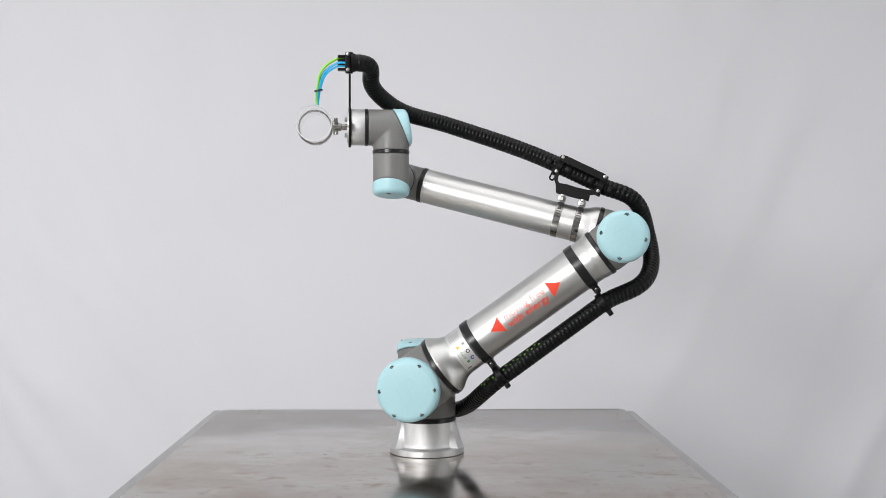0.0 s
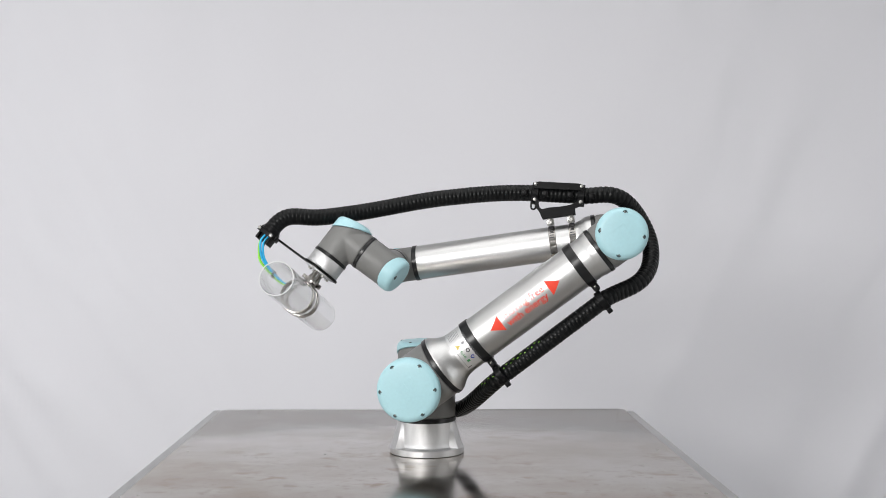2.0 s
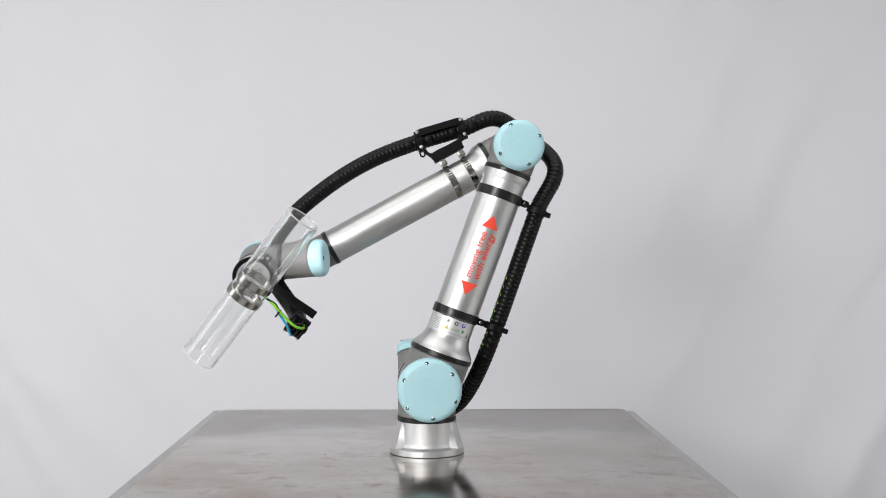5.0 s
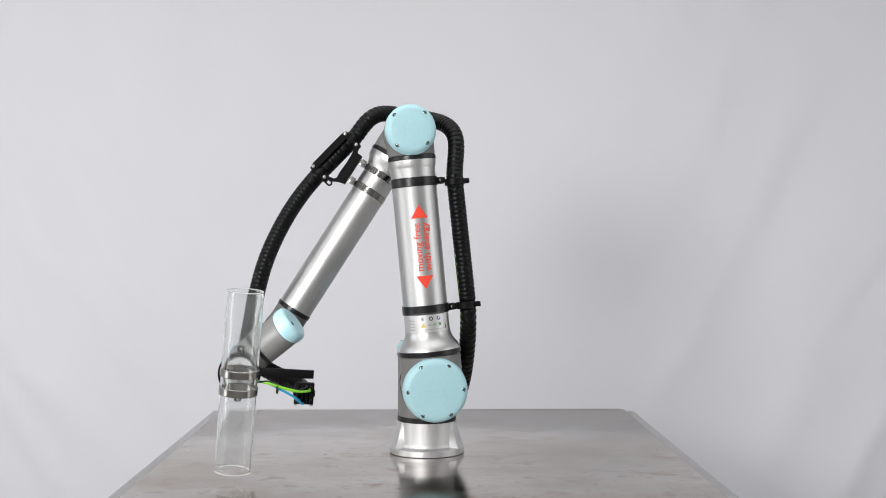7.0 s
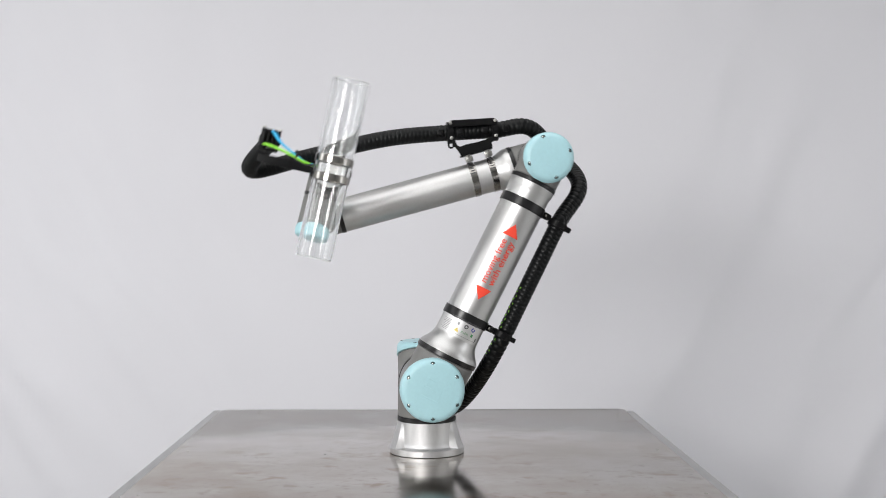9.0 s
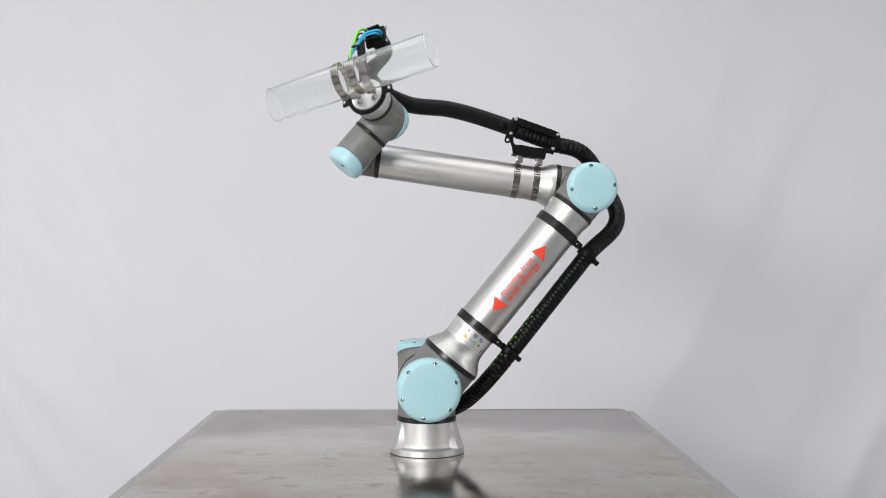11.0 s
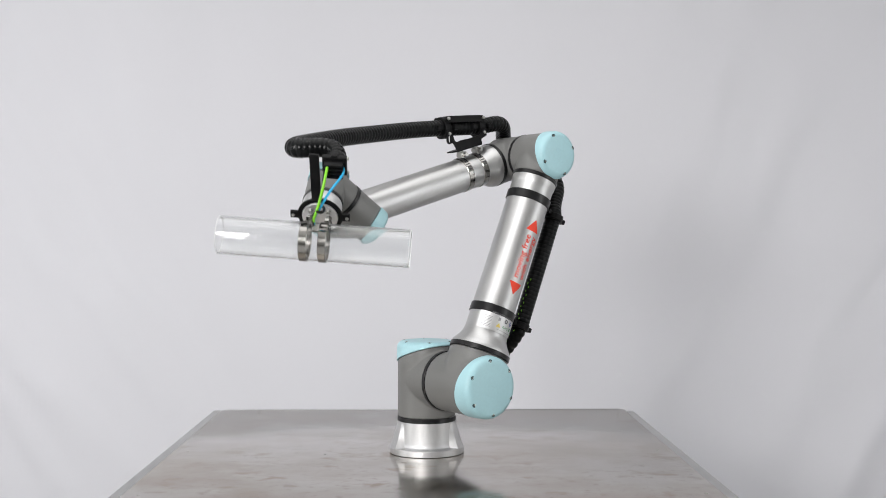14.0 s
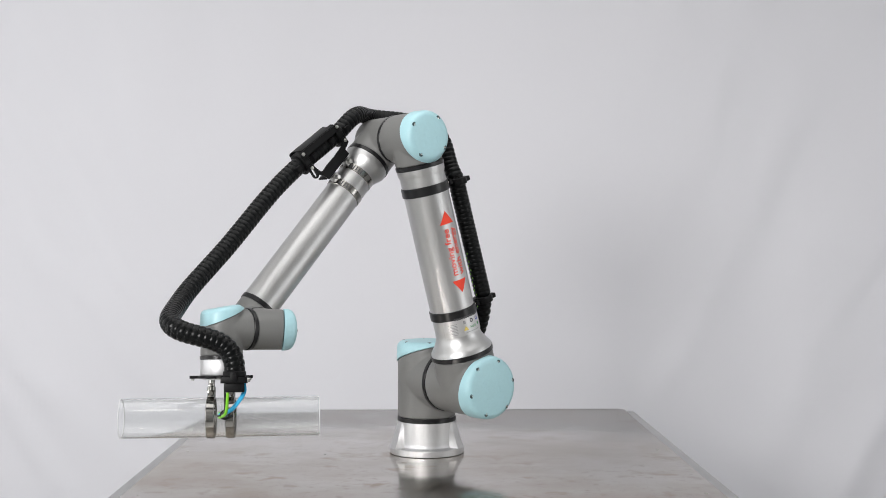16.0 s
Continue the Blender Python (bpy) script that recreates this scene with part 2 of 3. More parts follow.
def build_table():
    table = new("work_table")
    table.location = (0, 0, 0)
    tagged(table, "work table with a scuffed raw steel plate top", "table")
    w = 0.026
    x0, x1, y0, y1 = TABLE_X0 + w, TABLE_X1 - w, TABLE_Y0 + w, TABLE_Y1
    part("tabletop", box(x1 - x0, y1 - y0, 0.008, 0.0012), TABLE, table, "scuffed brushed steel plate", True, pose((x0 + x1) / 2, (y0 + y1) / 2, TOP - 0.004))
    for x, back in ((TABLE_X0 + w / 2 - 0.001, TABLE_Y1 + 0.012), (TABLE_X1 - w / 2 + 0.001, TABLE_Y1 - 0.027)):
        part("edge_profile", box(w - 0.002, back - TABLE_Y0 - 0.003, 0.045, 0.002), TRIM, table, "aluminium edge profile", True, pose(x, (TABLE_Y0 + back + 0.003) / 2, TOP - 0.0245))
    part("front_profile", box(TABLE_X1 - TABLE_X0 - 0.06, w - 0.002, 0.045, 0.002), TRIM, table, "", True, pose((TABLE_X0 + TABLE_X1) / 2, TABLE_Y0 + w / 2 - 0.001, TOP - 0.0245))
    part("back_profile", box(x1 - x0 - 0.02, 0.012, 0.045, 0.002), TRIM, table, "", True, pose((x0 + x1) / 2, TABLE_Y1 + 0.0075, TOP - 0.022))
    part("apron", box(TABLE_X1 - TABLE_X0 - 0.08, TABLE_Y1 - TABLE_Y0 - 0.08, 0.03, 0.003), TRIM, table, "", True, pose((TABLE_X0 + TABLE_X1) / 2, (TABLE_Y0 + TABLE_Y1) / 2, TOP - 0.063))
    for x in (TABLE_X0 + 0.06, TABLE_X1 - 0.06):
        for y in (TABLE_Y0 + 0.06, TABLE_Y1 - 0.06):
            part("leg", box(0.06, 0.06, TOP - 0.077, 0.004), TRIM, table, "", True, pose(x, y, (TOP - 0.077) / 2))
    head = None
    for x in (TABLE_X0 + 0.062, TABLE_X1 - 0.062):
        for y in (-0.485, 0.015, 0.60):
            if head is None:
                head = part("screw", screw_head(0.0042), SCREW, table, "flush screw head")
                head.location = (x, y, TOP)
            else:
                o = new("screw", head.data)
                o.parent, o.location = table, (x, y, TOP)
    for x in (-0.52,):
        o = new("screw", head.data)
        o.parent, o.location = table, (x, 0.65, TOP)
    # thin dark disc on the plate, standing for the shade inside a drilled hole
    part("drill_hole_shade", lathe([(0.0028, 0), (0.0028, 0.0004)], 12), PRINT_AND_SHADE, table, "small dark disc coloured as the shade in a drilled hole", True, pose(-0.256, -0.035, TOP + 0.0001))


build_setting()
build_table()

# ---------------------------------------------------------------- robot arm: sizes
D1, L2, L3 = 0.1892, 0.6129, 0.5693           # shoulder height, upper arm, forearm
O2, O3, O4 = 0.1746, 0.0466, 0.1794           # how far in front of the base axis each link runs
D5 = 0.1185                                   # wrist axis to tool axis


def housing(parent, name, radius, low, high, slant, reach, side_radius, m, label=""):
    """A joint housing: a barrel along z, cut slantwise at its top for the lid, with a side barrel along x; the two melt together."""
    bm = bmesh.new()
    sides = 56
    rings = []
    for f in (0.0, 0.15, 0.5, 0.85, 1.0):
        line = []
        for i in range(sides):
            a = 2 * math.pi * i / sides
            x, y = radius * math.cos(a), radius * math.sin(a)
            top = high + slant * x / radius
            line.append(bm.verts.new((x, y, low + f * (top - low))))
        rings.append(line)
    for a, b in zip(rings, rings[1:]):
        for i in range(sides):
            bm.faces.new((a[i], a[(i + 1) % sides], b[(i + 1) % sides], b[i]))
    bm.faces.new(rings[0][::-1])
    bm.faces.new(rings[-1])
    join(bm, lathe([(side_radius, 0.0), (side_radius, reach)], sides), ALONG_X)
    ob = part(name, bm, GREY, parent, label, True, None)
    re = ob.modifiers.new("melt", "REMESH")
    re.mode, re.voxel_size, re.use_smooth_shade = "VOXEL", 0.0022 if radius < 0.05 else 0.003, True
    sm = ob.modifiers.new("soften", "SMOOTH")
    sm.factor, sm.iterations = 0.5, 9
    ob.matrix_local = m
    return ob


def lid(parent, radius, high, slant, face, m, screws=6, turn=0.0, mark=True, reach=0.80, drop=0.0, dome=0.016, tip=0.0):
    """A lid on the slanted top of a housing, domed to a flat face; face is its height on the axis."""
    sides = 64
    bm = bmesh.new()
    rings = []
    edge = dome
    steps = [(1.035, None), (1.040, 0.3)] + [(1.026 - edge / radius * (1 - math.cos(radians(k * 15))), math.sin(radians(k * 15))) for k in range(0, 7)]
    for n, (scale, up) in enumerate(steps):
        line = []
        for i in range(sides):
            a = 2 * math.pi * i / sides
            x, y = math.cos(a), math.sin(a)
            cut = high + slant * x
            wall = face - edge + tip * x
            if n == 0:
                z = cut
            elif n == 1:
                z = cut + 0.002
            else:
                z = max(cut + 0.003, wall + edge * up)
            line.append(bm.verts.new((radius * scale * x, radius * scale * y, z)))
        rings.append(line)
    for a, b in zip(rings, rings[1:]):
        for i in range(sides):
            bm.faces.new((a[i], a[(i + 1) % sides], b[(i + 1) % sides], b[i]))
    bm.faces.new(rings[0][::-1])
    bm.faces.new(rings[-1])
    if mark:                                  # raised maker's outline on the face, a plain shape
        s = radius * 0.36
        for x, y, w, h in ((-s * 0.75, 0, 0.10, 1.7), (0.0, -s * 0.8, 1.4, 0.10), (s * 0.1, s * 0.25, 0.10, 1.2), (s * 0.5, s * 0.85, 0.9, 0.10), (s * 0.85, s * 0.35, 0.10, 0.9)):
            join(bm, box(s * w, s * h, 0.0006, 0.0002, 1), pose(x, y, face + 0.0001))
    ob = part("lid", bm, BLUE, parent, "pale blue plastic lid", True, None)
    ob.matrix_local = m
    for i in range(screws):
        a = radians(turn + 360 * i / screws)
        spot = m @ pose(reach * radius * math.cos(a), reach * radius * math.sin(a), face - drop + tip * reach * math.cos(a), 0, -math.degrees(math.atan2(tip, radius)), 0)
        # no recess is cut: a thin disc carries its shade as dark colour
        hole = part("screw_recess_shade", lathe([(0.0056, -0.002), (0.0056, 0.0003), (0.0050, 0.0006), (0.0046, 0.0003)], 18), RECESS_SHADE, parent, "dark teal disc coloured as the shade of a screw recess")
        hole.matrix_local = spot
        head = part("screw", lathe([(0.0027, -0.001), (0.0027, 0.0009), (0.0018, 0.0012), (0.0014, 0.0007)], 12), STEEL, parent)
        head.matrix_local = spot
    return ob


def seal(parent, radius, z0, z1, m, thick=0.0012):
    ob = part("seal_ring", ring(radius, thick, z0, z1), BLACK, parent, "black rubber seal ring", True, m)
    return ob


robot = new("robot_arm")
robot.location = (0, 0, TOP)
tagged(robot, "silver robot arm with grey joints, pale blue lids, on the table", "robot arm")


def build_base():
    base = part("base", lathe([(0.093, 0.0), (0.095, 0.0015), (0.095, 0.015), (0.0938, 0.0165), (0.0800, 0.0172), (0.0760, 0.0190), (0.0742, 0.0225), (0.0735, 0.0280), (0.0735, 0.0815)], 96), CAST_METAL, robot, "turned aluminium pedestal")
    # flared gussets round the pedestal with triangular pockets between them
    for i in range(2):
        a = 45 + 180 * i
        bm = bmesh.new()
        n, rows = 18, [(0.0940, 0.016), (0.0885, 0.030), (0.0825, 0.050), (0.0775, 0.066), (0.0742, 0.079)]
        grid = []
        for r, z in rows:
            half = radians(33)
            grid.append([bm.verts.new((r * math.cos(-half + 2 * half * k / n), r * math.sin(-half + 2 * half * k / n), z)) for k in range(n + 1)])
        for p, q in zip(grid, grid[1:]):
            for k in range(n):
                bm.faces.new((p[k], p[k + 1], q[k + 1], q[k]))
        foot = radians(42)
        inner = [[bm.verts.new((0.071 * math.cos(-foot + 2 * foot * k), 0.071 * math.sin(-foot + 2 * foot * k), z)) for k in (0, 1)] for r, z in rows]
        for p in range(len(rows) - 1):
            bm.faces.new((grid[p][0], grid[p + 1][0], inner[p + 1][0], inner[p][0]))
            bm.faces.new((grid[p][n], inner[p][1], inner[p + 1][1], grid[p + 1][n]))
        g = part("gusset", bm, CAST_METAL, base, "", True)
        g.rotation_euler = (0, 0, radians(a - 45))
        b = part("bolt", screw_head(0.006), SCREW, base, "", True)
        b.location = (0.084 * math.cos(radians(a)), 0.084 * math.sin(radians(a)), 0.017)
    seal(base, 0.0735, 0.0815, 0.0925, None)
    return base


def build_shoulder():
    """Turns about the upright axis: barrel with a lid on top and a side barrel to the front."""
    face_front = Matrix.Rotation(radians(-90), 4, "Z")
    link = housing(robot, "shoulder_joint", 0.0735, 0.092 - D1, 0.060, 0.027, 0.081, 0.0735, face_front @ pose(0, 0, 0), "grey turning shoulder joint housing")
    lid(link, 0.0735, 0.060, 0.027, 0.095, Matrix.Identity(4), 6, 30, False, 0.84, 0.0009)
    seal(link, 0.0735, 0.080, 0.090, ALONG_X)
    return link


def wrap_text(body, size):
    """Flat lettering as a mesh, centred."""
    cu = bpy.data.curves.new("lettering", "FONT")
    cu.body, cu.size, cu.align_x, cu.align_y = body, size, "CENTER", "CENTER"
    cu.extrude = 0.0
    cu.offset = 0.00022 if size > 0.02 else 0.0
    cu.resolution_u = 3
    tmp = bpy.data.objects.new("lettering", cu)
    scene.collection.objects.link(tmp)
    me = bpy.data.meshes.new_from_object(tmp.evaluated_get(bpy.context.evaluated_depsgraph_get()))
    bpy.data.objects.remove(tmp)
    bm = bmesh.new()
    bm.from_mesh(me)
    bpy.data.meshes.remove(me)
    return bm


def sliced(bm, step=0.003):
    """Cuts a flat drawing into strips along x, so that it bends with the tube."""
    ys = [v.co.y for v in bm.verts]
    k = math.floor(min(ys) / step) + 1
    while k * step < max(ys):
        bmesh.ops.bisect_plane(bm, geom=bm.verts[:] + bm.edges[:] + bm.faces[:], plane_co=(0, k * step, 0), plane_no=(0, 1, 0))
        k += 1
    bmesh.ops.triangulate(bm, faces=bm.faces[:])
    return bm


def on_tube(bm, x, turn, radius, lift=0.0004):
    """Bends a flat drawing in (x, y) on to the tube, centred at x and at an angle above the front."""
    for v in bm.verts:
        a = radians(turn) + v.co.y / radius
        r = radius + lift
        v.co = Vector((x + v.co.x, -O2 - r * math.cos(a), r * math.sin(a)))
    bm.normal_update()
    bmesh.ops.reverse_faces(bm, faces=[f for f in bm.faces if f.normal.y > 0])
    return bm


def flat(points, cuts=6):
    bm = bmesh.new()
    bm.faces.new([bm.verts.new((x, y, 0)) for x, y in points])
    bmesh.ops.triangulate(bm, faces=bm.faces[:])
    bmesh.ops.subdivide_edges(bm, edges=bm.edges[:], cuts=cuts, use_grid_fill=True)
    return bm


def flat_box(w, h, cx=0.0, cy=0.0):
    n = max(1, int(h / 0.004))
    bm = bmesh.new()
    rows = [[bm.verts.new((cx - w / 2, cy - h / 2 + h * k / n, 0)), bm.verts.new((cx + w / 2, cy - h / 2 + h * k / n, 0))] for k in range(n + 1)]
    for a, b in zip(rows, rows[1:]):
        bm.faces.new((a[0], a[1], b[1], b[0]))
    return bm


TUBE_R = 0.0535


def build_upper_arm():
    prof = [(0.0745, 0.0905), (0.0735, 0.096), (0.0680, 0.104), (0.0615, 0.113), (0.0570, 0.122), (0.0545, 0.132), (TUBE_R, 0.142), (TUBE_R, 0.522), (0.0545, 0.526), (0.0560, 0.530), (0.0565, 0.5425)]
    link = part("upper_arm", lathe(prof, 96), TUBE_METAL, robot, "brushed aluminium upper arm tube", True, pose(0, -O2, 0) @ ALONG_X)
    # shoulder end: the lid faces the front
    front = pose(0, -O2, 0) @ ALONG_Y
    housing(link, "joint_housing", 0.0735, -0.0865, 0.049, 0.020, 0.079, 0.0735, front, "grey joint housing")
    lid(link, 0.0735, 0.049, 0.020, 0.0880, front, 6, 27, True, 0.862, 0.0012)
    seal(link, 0.0745, 0.079, 0.0905, pose(0, -O2, 0) @ ALONG_X)
    # elbow end
    el = pose(L2, -O2, 0) @ ALONG_Y @ Matrix.Rotation(math.pi, 4, "Z")
    housing(link, "joint_housing", 0.0585, -0.0600, 0.036, 0.016, 0.060, 0.0565, el, "grey joint housing")
    lid(link, 0.0585, 0.036, 0.016, 0.0645, el, 4, 45, True, 0.835, 0.0014)
    seal(link, 0.0565, 0.5425, 0.5525, pose(0, -O2, 0) @ ALONG_X)
    seal(link, 0.0575, -0.066, -0.0575, pose(L2, -O2, 0) @ ALONG_Y)
    # straps and hose clips on the back side of the tube
    for x, d in ((0.187, 0.0), (0.490, -0.006)):
        part("strap", ring(TUBE_R, 0.0030, x - 0.0110, x + 0.0110, 72), BLACK, link, "black cable strap", True, pose(0, -O2, 0) @ ALONG_X)
        bm = box(0.016, 0.020, 0.022, 0.002)
        join(bm, box(0.013, 0.030, 0.010, 0.002), pose(0, 0, -0.009))
        join(bm, ring(0.0206, 0.0035, -0.008, 0.008, 40), pose(d, 0.0, -0.0375) @ ALONG_X)
        join(bm, box(0.012, 0.016, 0.014, 0.002), pose(d, 0.0, -0.066))
        part("hose_clip", bm, BRACKET, link, "black hose clip", True, pose(x, -O2, -0.060))
        part("screw", lathe([(0.0034, 0), (0.0034, 0.002), (0.002, 0.003)], 12), STEEL, link, "", True, pose(x, -O2 - 0.0105, -0.062) @ ALONG_Y)
    # red print
    for row, y in (("moving free", 0.0085), ("with energy", -0.0110)):
        bm = wrap_text(row, 0.0238)
        bmesh.ops.translate(bm, verts=bm.verts, vec=(0.336, y, 0))
        sliced(bm)
        part("lettering", on_tube(bm, 0, -1.5, TUBE_R, 0.0009), RED, link, "orange-red printed lettering", False)
    part("arrow", on_tube(flat([(0.031, 0), (0, 0.0205), (0, -0.0205)]), 0.404, -1.5, TUBE_R), RED, link, "orange-red printed arrowhead", False)
    part("arrow", on_tube(flat([(-0.031, 0), (0, -0.0205), (0, 0.0205)]), 0.268, -1.5, TUBE_R), RED, link, "orange-red printed arrowhead", False)
    # rating plate: foil with print that cannot be read
    r0 = 0.0545
    part("rating_plate", on_tube(flat_box(0.046, 0.120), 0.158, 7.0, r0 + 0.0012, 0.0004), PALE, link, "silver foil rating plate", False)
    bars = [(0.1668 - 0.0036 * k, 0.043 - 0.002 * (k % 2), 0.0012, 0.022 - 0.004 * (k % 2), FAINT) for k in range(8)]
    bars += [(0.1415, -0.012, 0.0010, 0.056, FAINT), (0.1668, 0.014, 0.008, 0.006, FAINT), (0.1452, -0.043, 0.010, 0.0028, PRINT_AND_SHADE), (0.1530, -0.027, 0.007, 0.006, GREEN_P)]
    for k in range(14):                       # bold line half under the strap
        bars.append((0.1782, 0.034 - 0.0056 * k, 0.0052, 0.0046 if k % 3 else 0.0032, PRINT_AND_SHADE))
    for x, y, w, h, mt in bars:
        part("print_bar", on_tube(flat_box(w, h, 0, 0), x, math.degrees(y / r0), r0 + 0.0012, 0.0010), mt, link, "", False)
    for y, mt in ((-0.006, PRINT_AND_SHADE), (-0.0245, INDIGO)):
        bm = bmesh.new()
        for i in range(20):
            a, b = 2 * math.pi * i / 20, 2 * math.pi * (i + 1) / 20
            if mt is INDIGO and i > 16:
                continue
            q = [bm.verts.new((rr * math.cos(c), rr * math.sin(c), 0)) for rr, c in ((0.0026, a), (0.0050, a), (0.0050, b), (0.0026, b))]
            bm.faces.new(q)
        part("print_mark", on_tube(bm, 0.1668, math.degrees(y / r0), r0 + 0.0012, 0.0010), mt, link, "", False)
    part("print_mark", on_tube(flat([(0.0065, 0), (-0.0045, 0.0065), (-0.0045, -0.0065)], 2), 0.1515, math.degrees(0.0125 / r0), r0 + 0.0012, 0.0010), YELLOW, link, "yellow warning triangle", False)
    bm = wrap_text("RoHS", 0.0085)
    bmesh.ops.rotate(bm, verts=bm.verts, matrix=Matrix.Rotation(radians(-90), 3, "Z"))
    bmesh.ops.triangulate(bm, faces=bm.faces[:])
    part("print_mark", on_tube(bm, 0.1515, math.degrees(-0.0085 / r0), r0 + 0.0012, 0.0010), GREEN_P, link, "", False)
    return link


FORE_R = 0.0425


def build_forearm():
    prof = [(0.0555, 0.070), (0.0553, 0.0795), (0.0535, 0.0855), (0.0490, 0.0940), (0.0452, 0.1030), (FORE_R + 0.0008, 0.1120), (FORE_R, 0.1220), (FORE_R, 0.508)]
    axis = pose(0, -O3, 0) @ ALONG_X
    link = part("forearm", lathe(prof, 96), TUBE_METAL, robot, "brushed aluminium forearm tube", True, axis)
    housing(link, "joint_housing", 0.0565, -0.040, 0.060, -0.001, 0.060, 0.0555, pose(0, -O3, 0) @ ALONG_Y, "grey elbow housing")
    seal(link, 0.0555, 0.060, 0.070, axis)
    seal(link, FORE_R, 0.508, 0.519, axis, 0.0016)
    back = pose(L3, -O3, 0) @ ALONG_Y @ Matrix.Rotation(math.pi, 4, "X") @ Matrix.Rotation(math.pi, 4, "Z")
    housing(link, "joint_housing", 0.0432, -0.0600, 0.030, 0.012, 0.052, 0.0425, back, "grey joint housing")
    lid(link, 0.0432, 0.030, 0.012, 0.0445, back, 1, 180, False, 0.10, 0.0, 0.009, 0.0100)
    seal(link, 0.0432, 0.0590, 0.0660, pose(L3, -O3, 0) @ ALONG_Y)
    # stainless hose clamps round the tube
    for s in (0.117, 0.167):
        part("hose_clamp", ring(FORE_R, 0.0016, s - 0.0085, s + 0.0085, 64), STEEL, link, "slotted stainless hose clamp", True, axis)
        # the band is uncut: dark bars on it stand for the shade in its slots
        for k in range(11):
            part("slot_shade", box(0.011, 0.0028, 0.0012, 0.0004, 1), PRINT_AND_SHADE, link, "", False,
                 pose(s, -O3, 0) @ Matrix.Rotation(radians(20 + k * 9), 4, "X") @ pose(0, -(FORE_R + 0.0017), 0, 90, 0, 0))
        bm = box(0.018, 0.020, 0.014, 0.002)
        join(bm, lathe([(0.006, -0.016), (0.006, 0.010), (0.0045, 0.014), (0.0045, 0.020)], 16), ALONG_Y)
        join(bm, box(0.012, 0.012, 0.022, 0.001), pose(0, 0.006, -0.014))
        part("clamp_screw_housing", bm, SCREW, link, "stainless clamp screw housing", True, pose(s, -O3 - 0.020, -FORE_R - 0.0095))
    # bracket: foot, upright and the cage that holds the hose
    tilt = pose(0.139, -O3, -0.118, 0, 11.5, 0)
    bm = box(0.080, 0.034, 0.004, 0.001)
    bmesh.ops.transform(bm, matrix=pose(0.1445, -O3, -0.0640), verts=bm.verts)
    part("bracket_foot", bm, BRACKET, link, "black bracket foot")
    upright = Matrix(((1, 0, 0, 0), (0, 0, -1, 0), (0, 1, 0, 0), (0, 0, 0, 1)))
    bm = prism([(-0.062, 0.008), (-0.050, 0.008), (-0.044, 0.020), (-0.030, 0.0245), (-0.006, 0.030), (0.019, 0.0335), (0.036, 0.039), (0.043, 0.035), (0.047, 0.022), (0.0495, 0.010),
                (0.055, 0.010), (0.0545, 0.026), (0.051, 0.037), (0.042, 0.046), (0.034, 0.063), (-0.046, 0.047), (-0.043, 0.032), (-0.052, 0.029), (-0.062, 0.024)], 0, 0.005, 0.0006)
    part("bracket_web", bm, BRACKET, link, "black bracket web", True, tilt @ pose(0, -0.026, 0) @ upright)
    # slotted tab beside the web
    bm, loops = bmesh.new(), []
    for reach, z in ((0.0078, 0.0), (0.0036, 0.0), (0.0036, 0.005), (0.0078, 0.005)):
        pts = [(0.0580 + reach * math.cos(radians(a)), 0.0250 + (0.0095 if a < 180 else -0.0095) + reach * math.sin(radians(a)), z) for a in range(0, 361, 20) if a != 180]
        loops.append([bm.verts.new(p) for p in pts[:-1]])
    for p, q in zip(loops, loops[1:] + loops[:1]):
        for i in range(len(p)):
            bm.faces.new((p[i], p[(i + 1) % len(p)], q[(i + 1) % len(p)], q[i]))
    part("slotted_tab", bm, BRACKET, link, "black slotted bracket tab", True, tilt @ pose(0, -0.0262, 0) @ upright)
    part("cage_roof", box(0.100, 0.047, 0.003, 0.001), BRACKET, link, "", True, tilt @ pose(0, 0, -0.0275))
    for y in (-0.0255, 0.0255):
        face = prism([(-0.060, 0.006), (0.060, 0.006), (0.060, 0.018), (0.056, 0.022), (-0.056, 0.022), (-0.060, 0.018)], -0.002, 0.002, 0.0008)
        part("cage_plate", face, BRACKET, link, "black hose bracket plate", True, tilt @ pose(0, y, -0.006) @ Matrix(((1, 0, 0, 0), (0, 0, 1, 0), (0, -1, 0, 0), (0, 0, 0, 1))))
    for x in (-0.056, 0.056):
        collar = ring(0.0206, 0.0068, -0.008, 0.008, 40)
        join(collar, box(0.014, 0.056, 0.014, 0.003), pose(0, 0, 0) @ ALONG_X @ pose(-0.026, 0, 0) @ Matrix.Rotation(radians(90), 4, "Y"))
        join(collar, box(0.014, 0.056, 0.014, 0.003), pose(0, 0, 0) @ ALONG_X @ pose(0.026, 0, 0) @ Matrix.Rotation(radians(90), 4, "Y"))
        part("collar", collar, BRACKET, link, "black hose collar", True, tilt @ pose(x, 0, 0) @ ALONG_X)
        for z in (-0.022, 0.016):
            part("screw", lathe([(0.0042, 0), (0.0042, 0.003), (0.003, 0.004), (0.0016, 0.0042)], 12), SCREW, link, "bright screw head", True, tilt @ pose(x, -0.0285, z) @ ALONG_Y)
    return link


WR = 0.0432


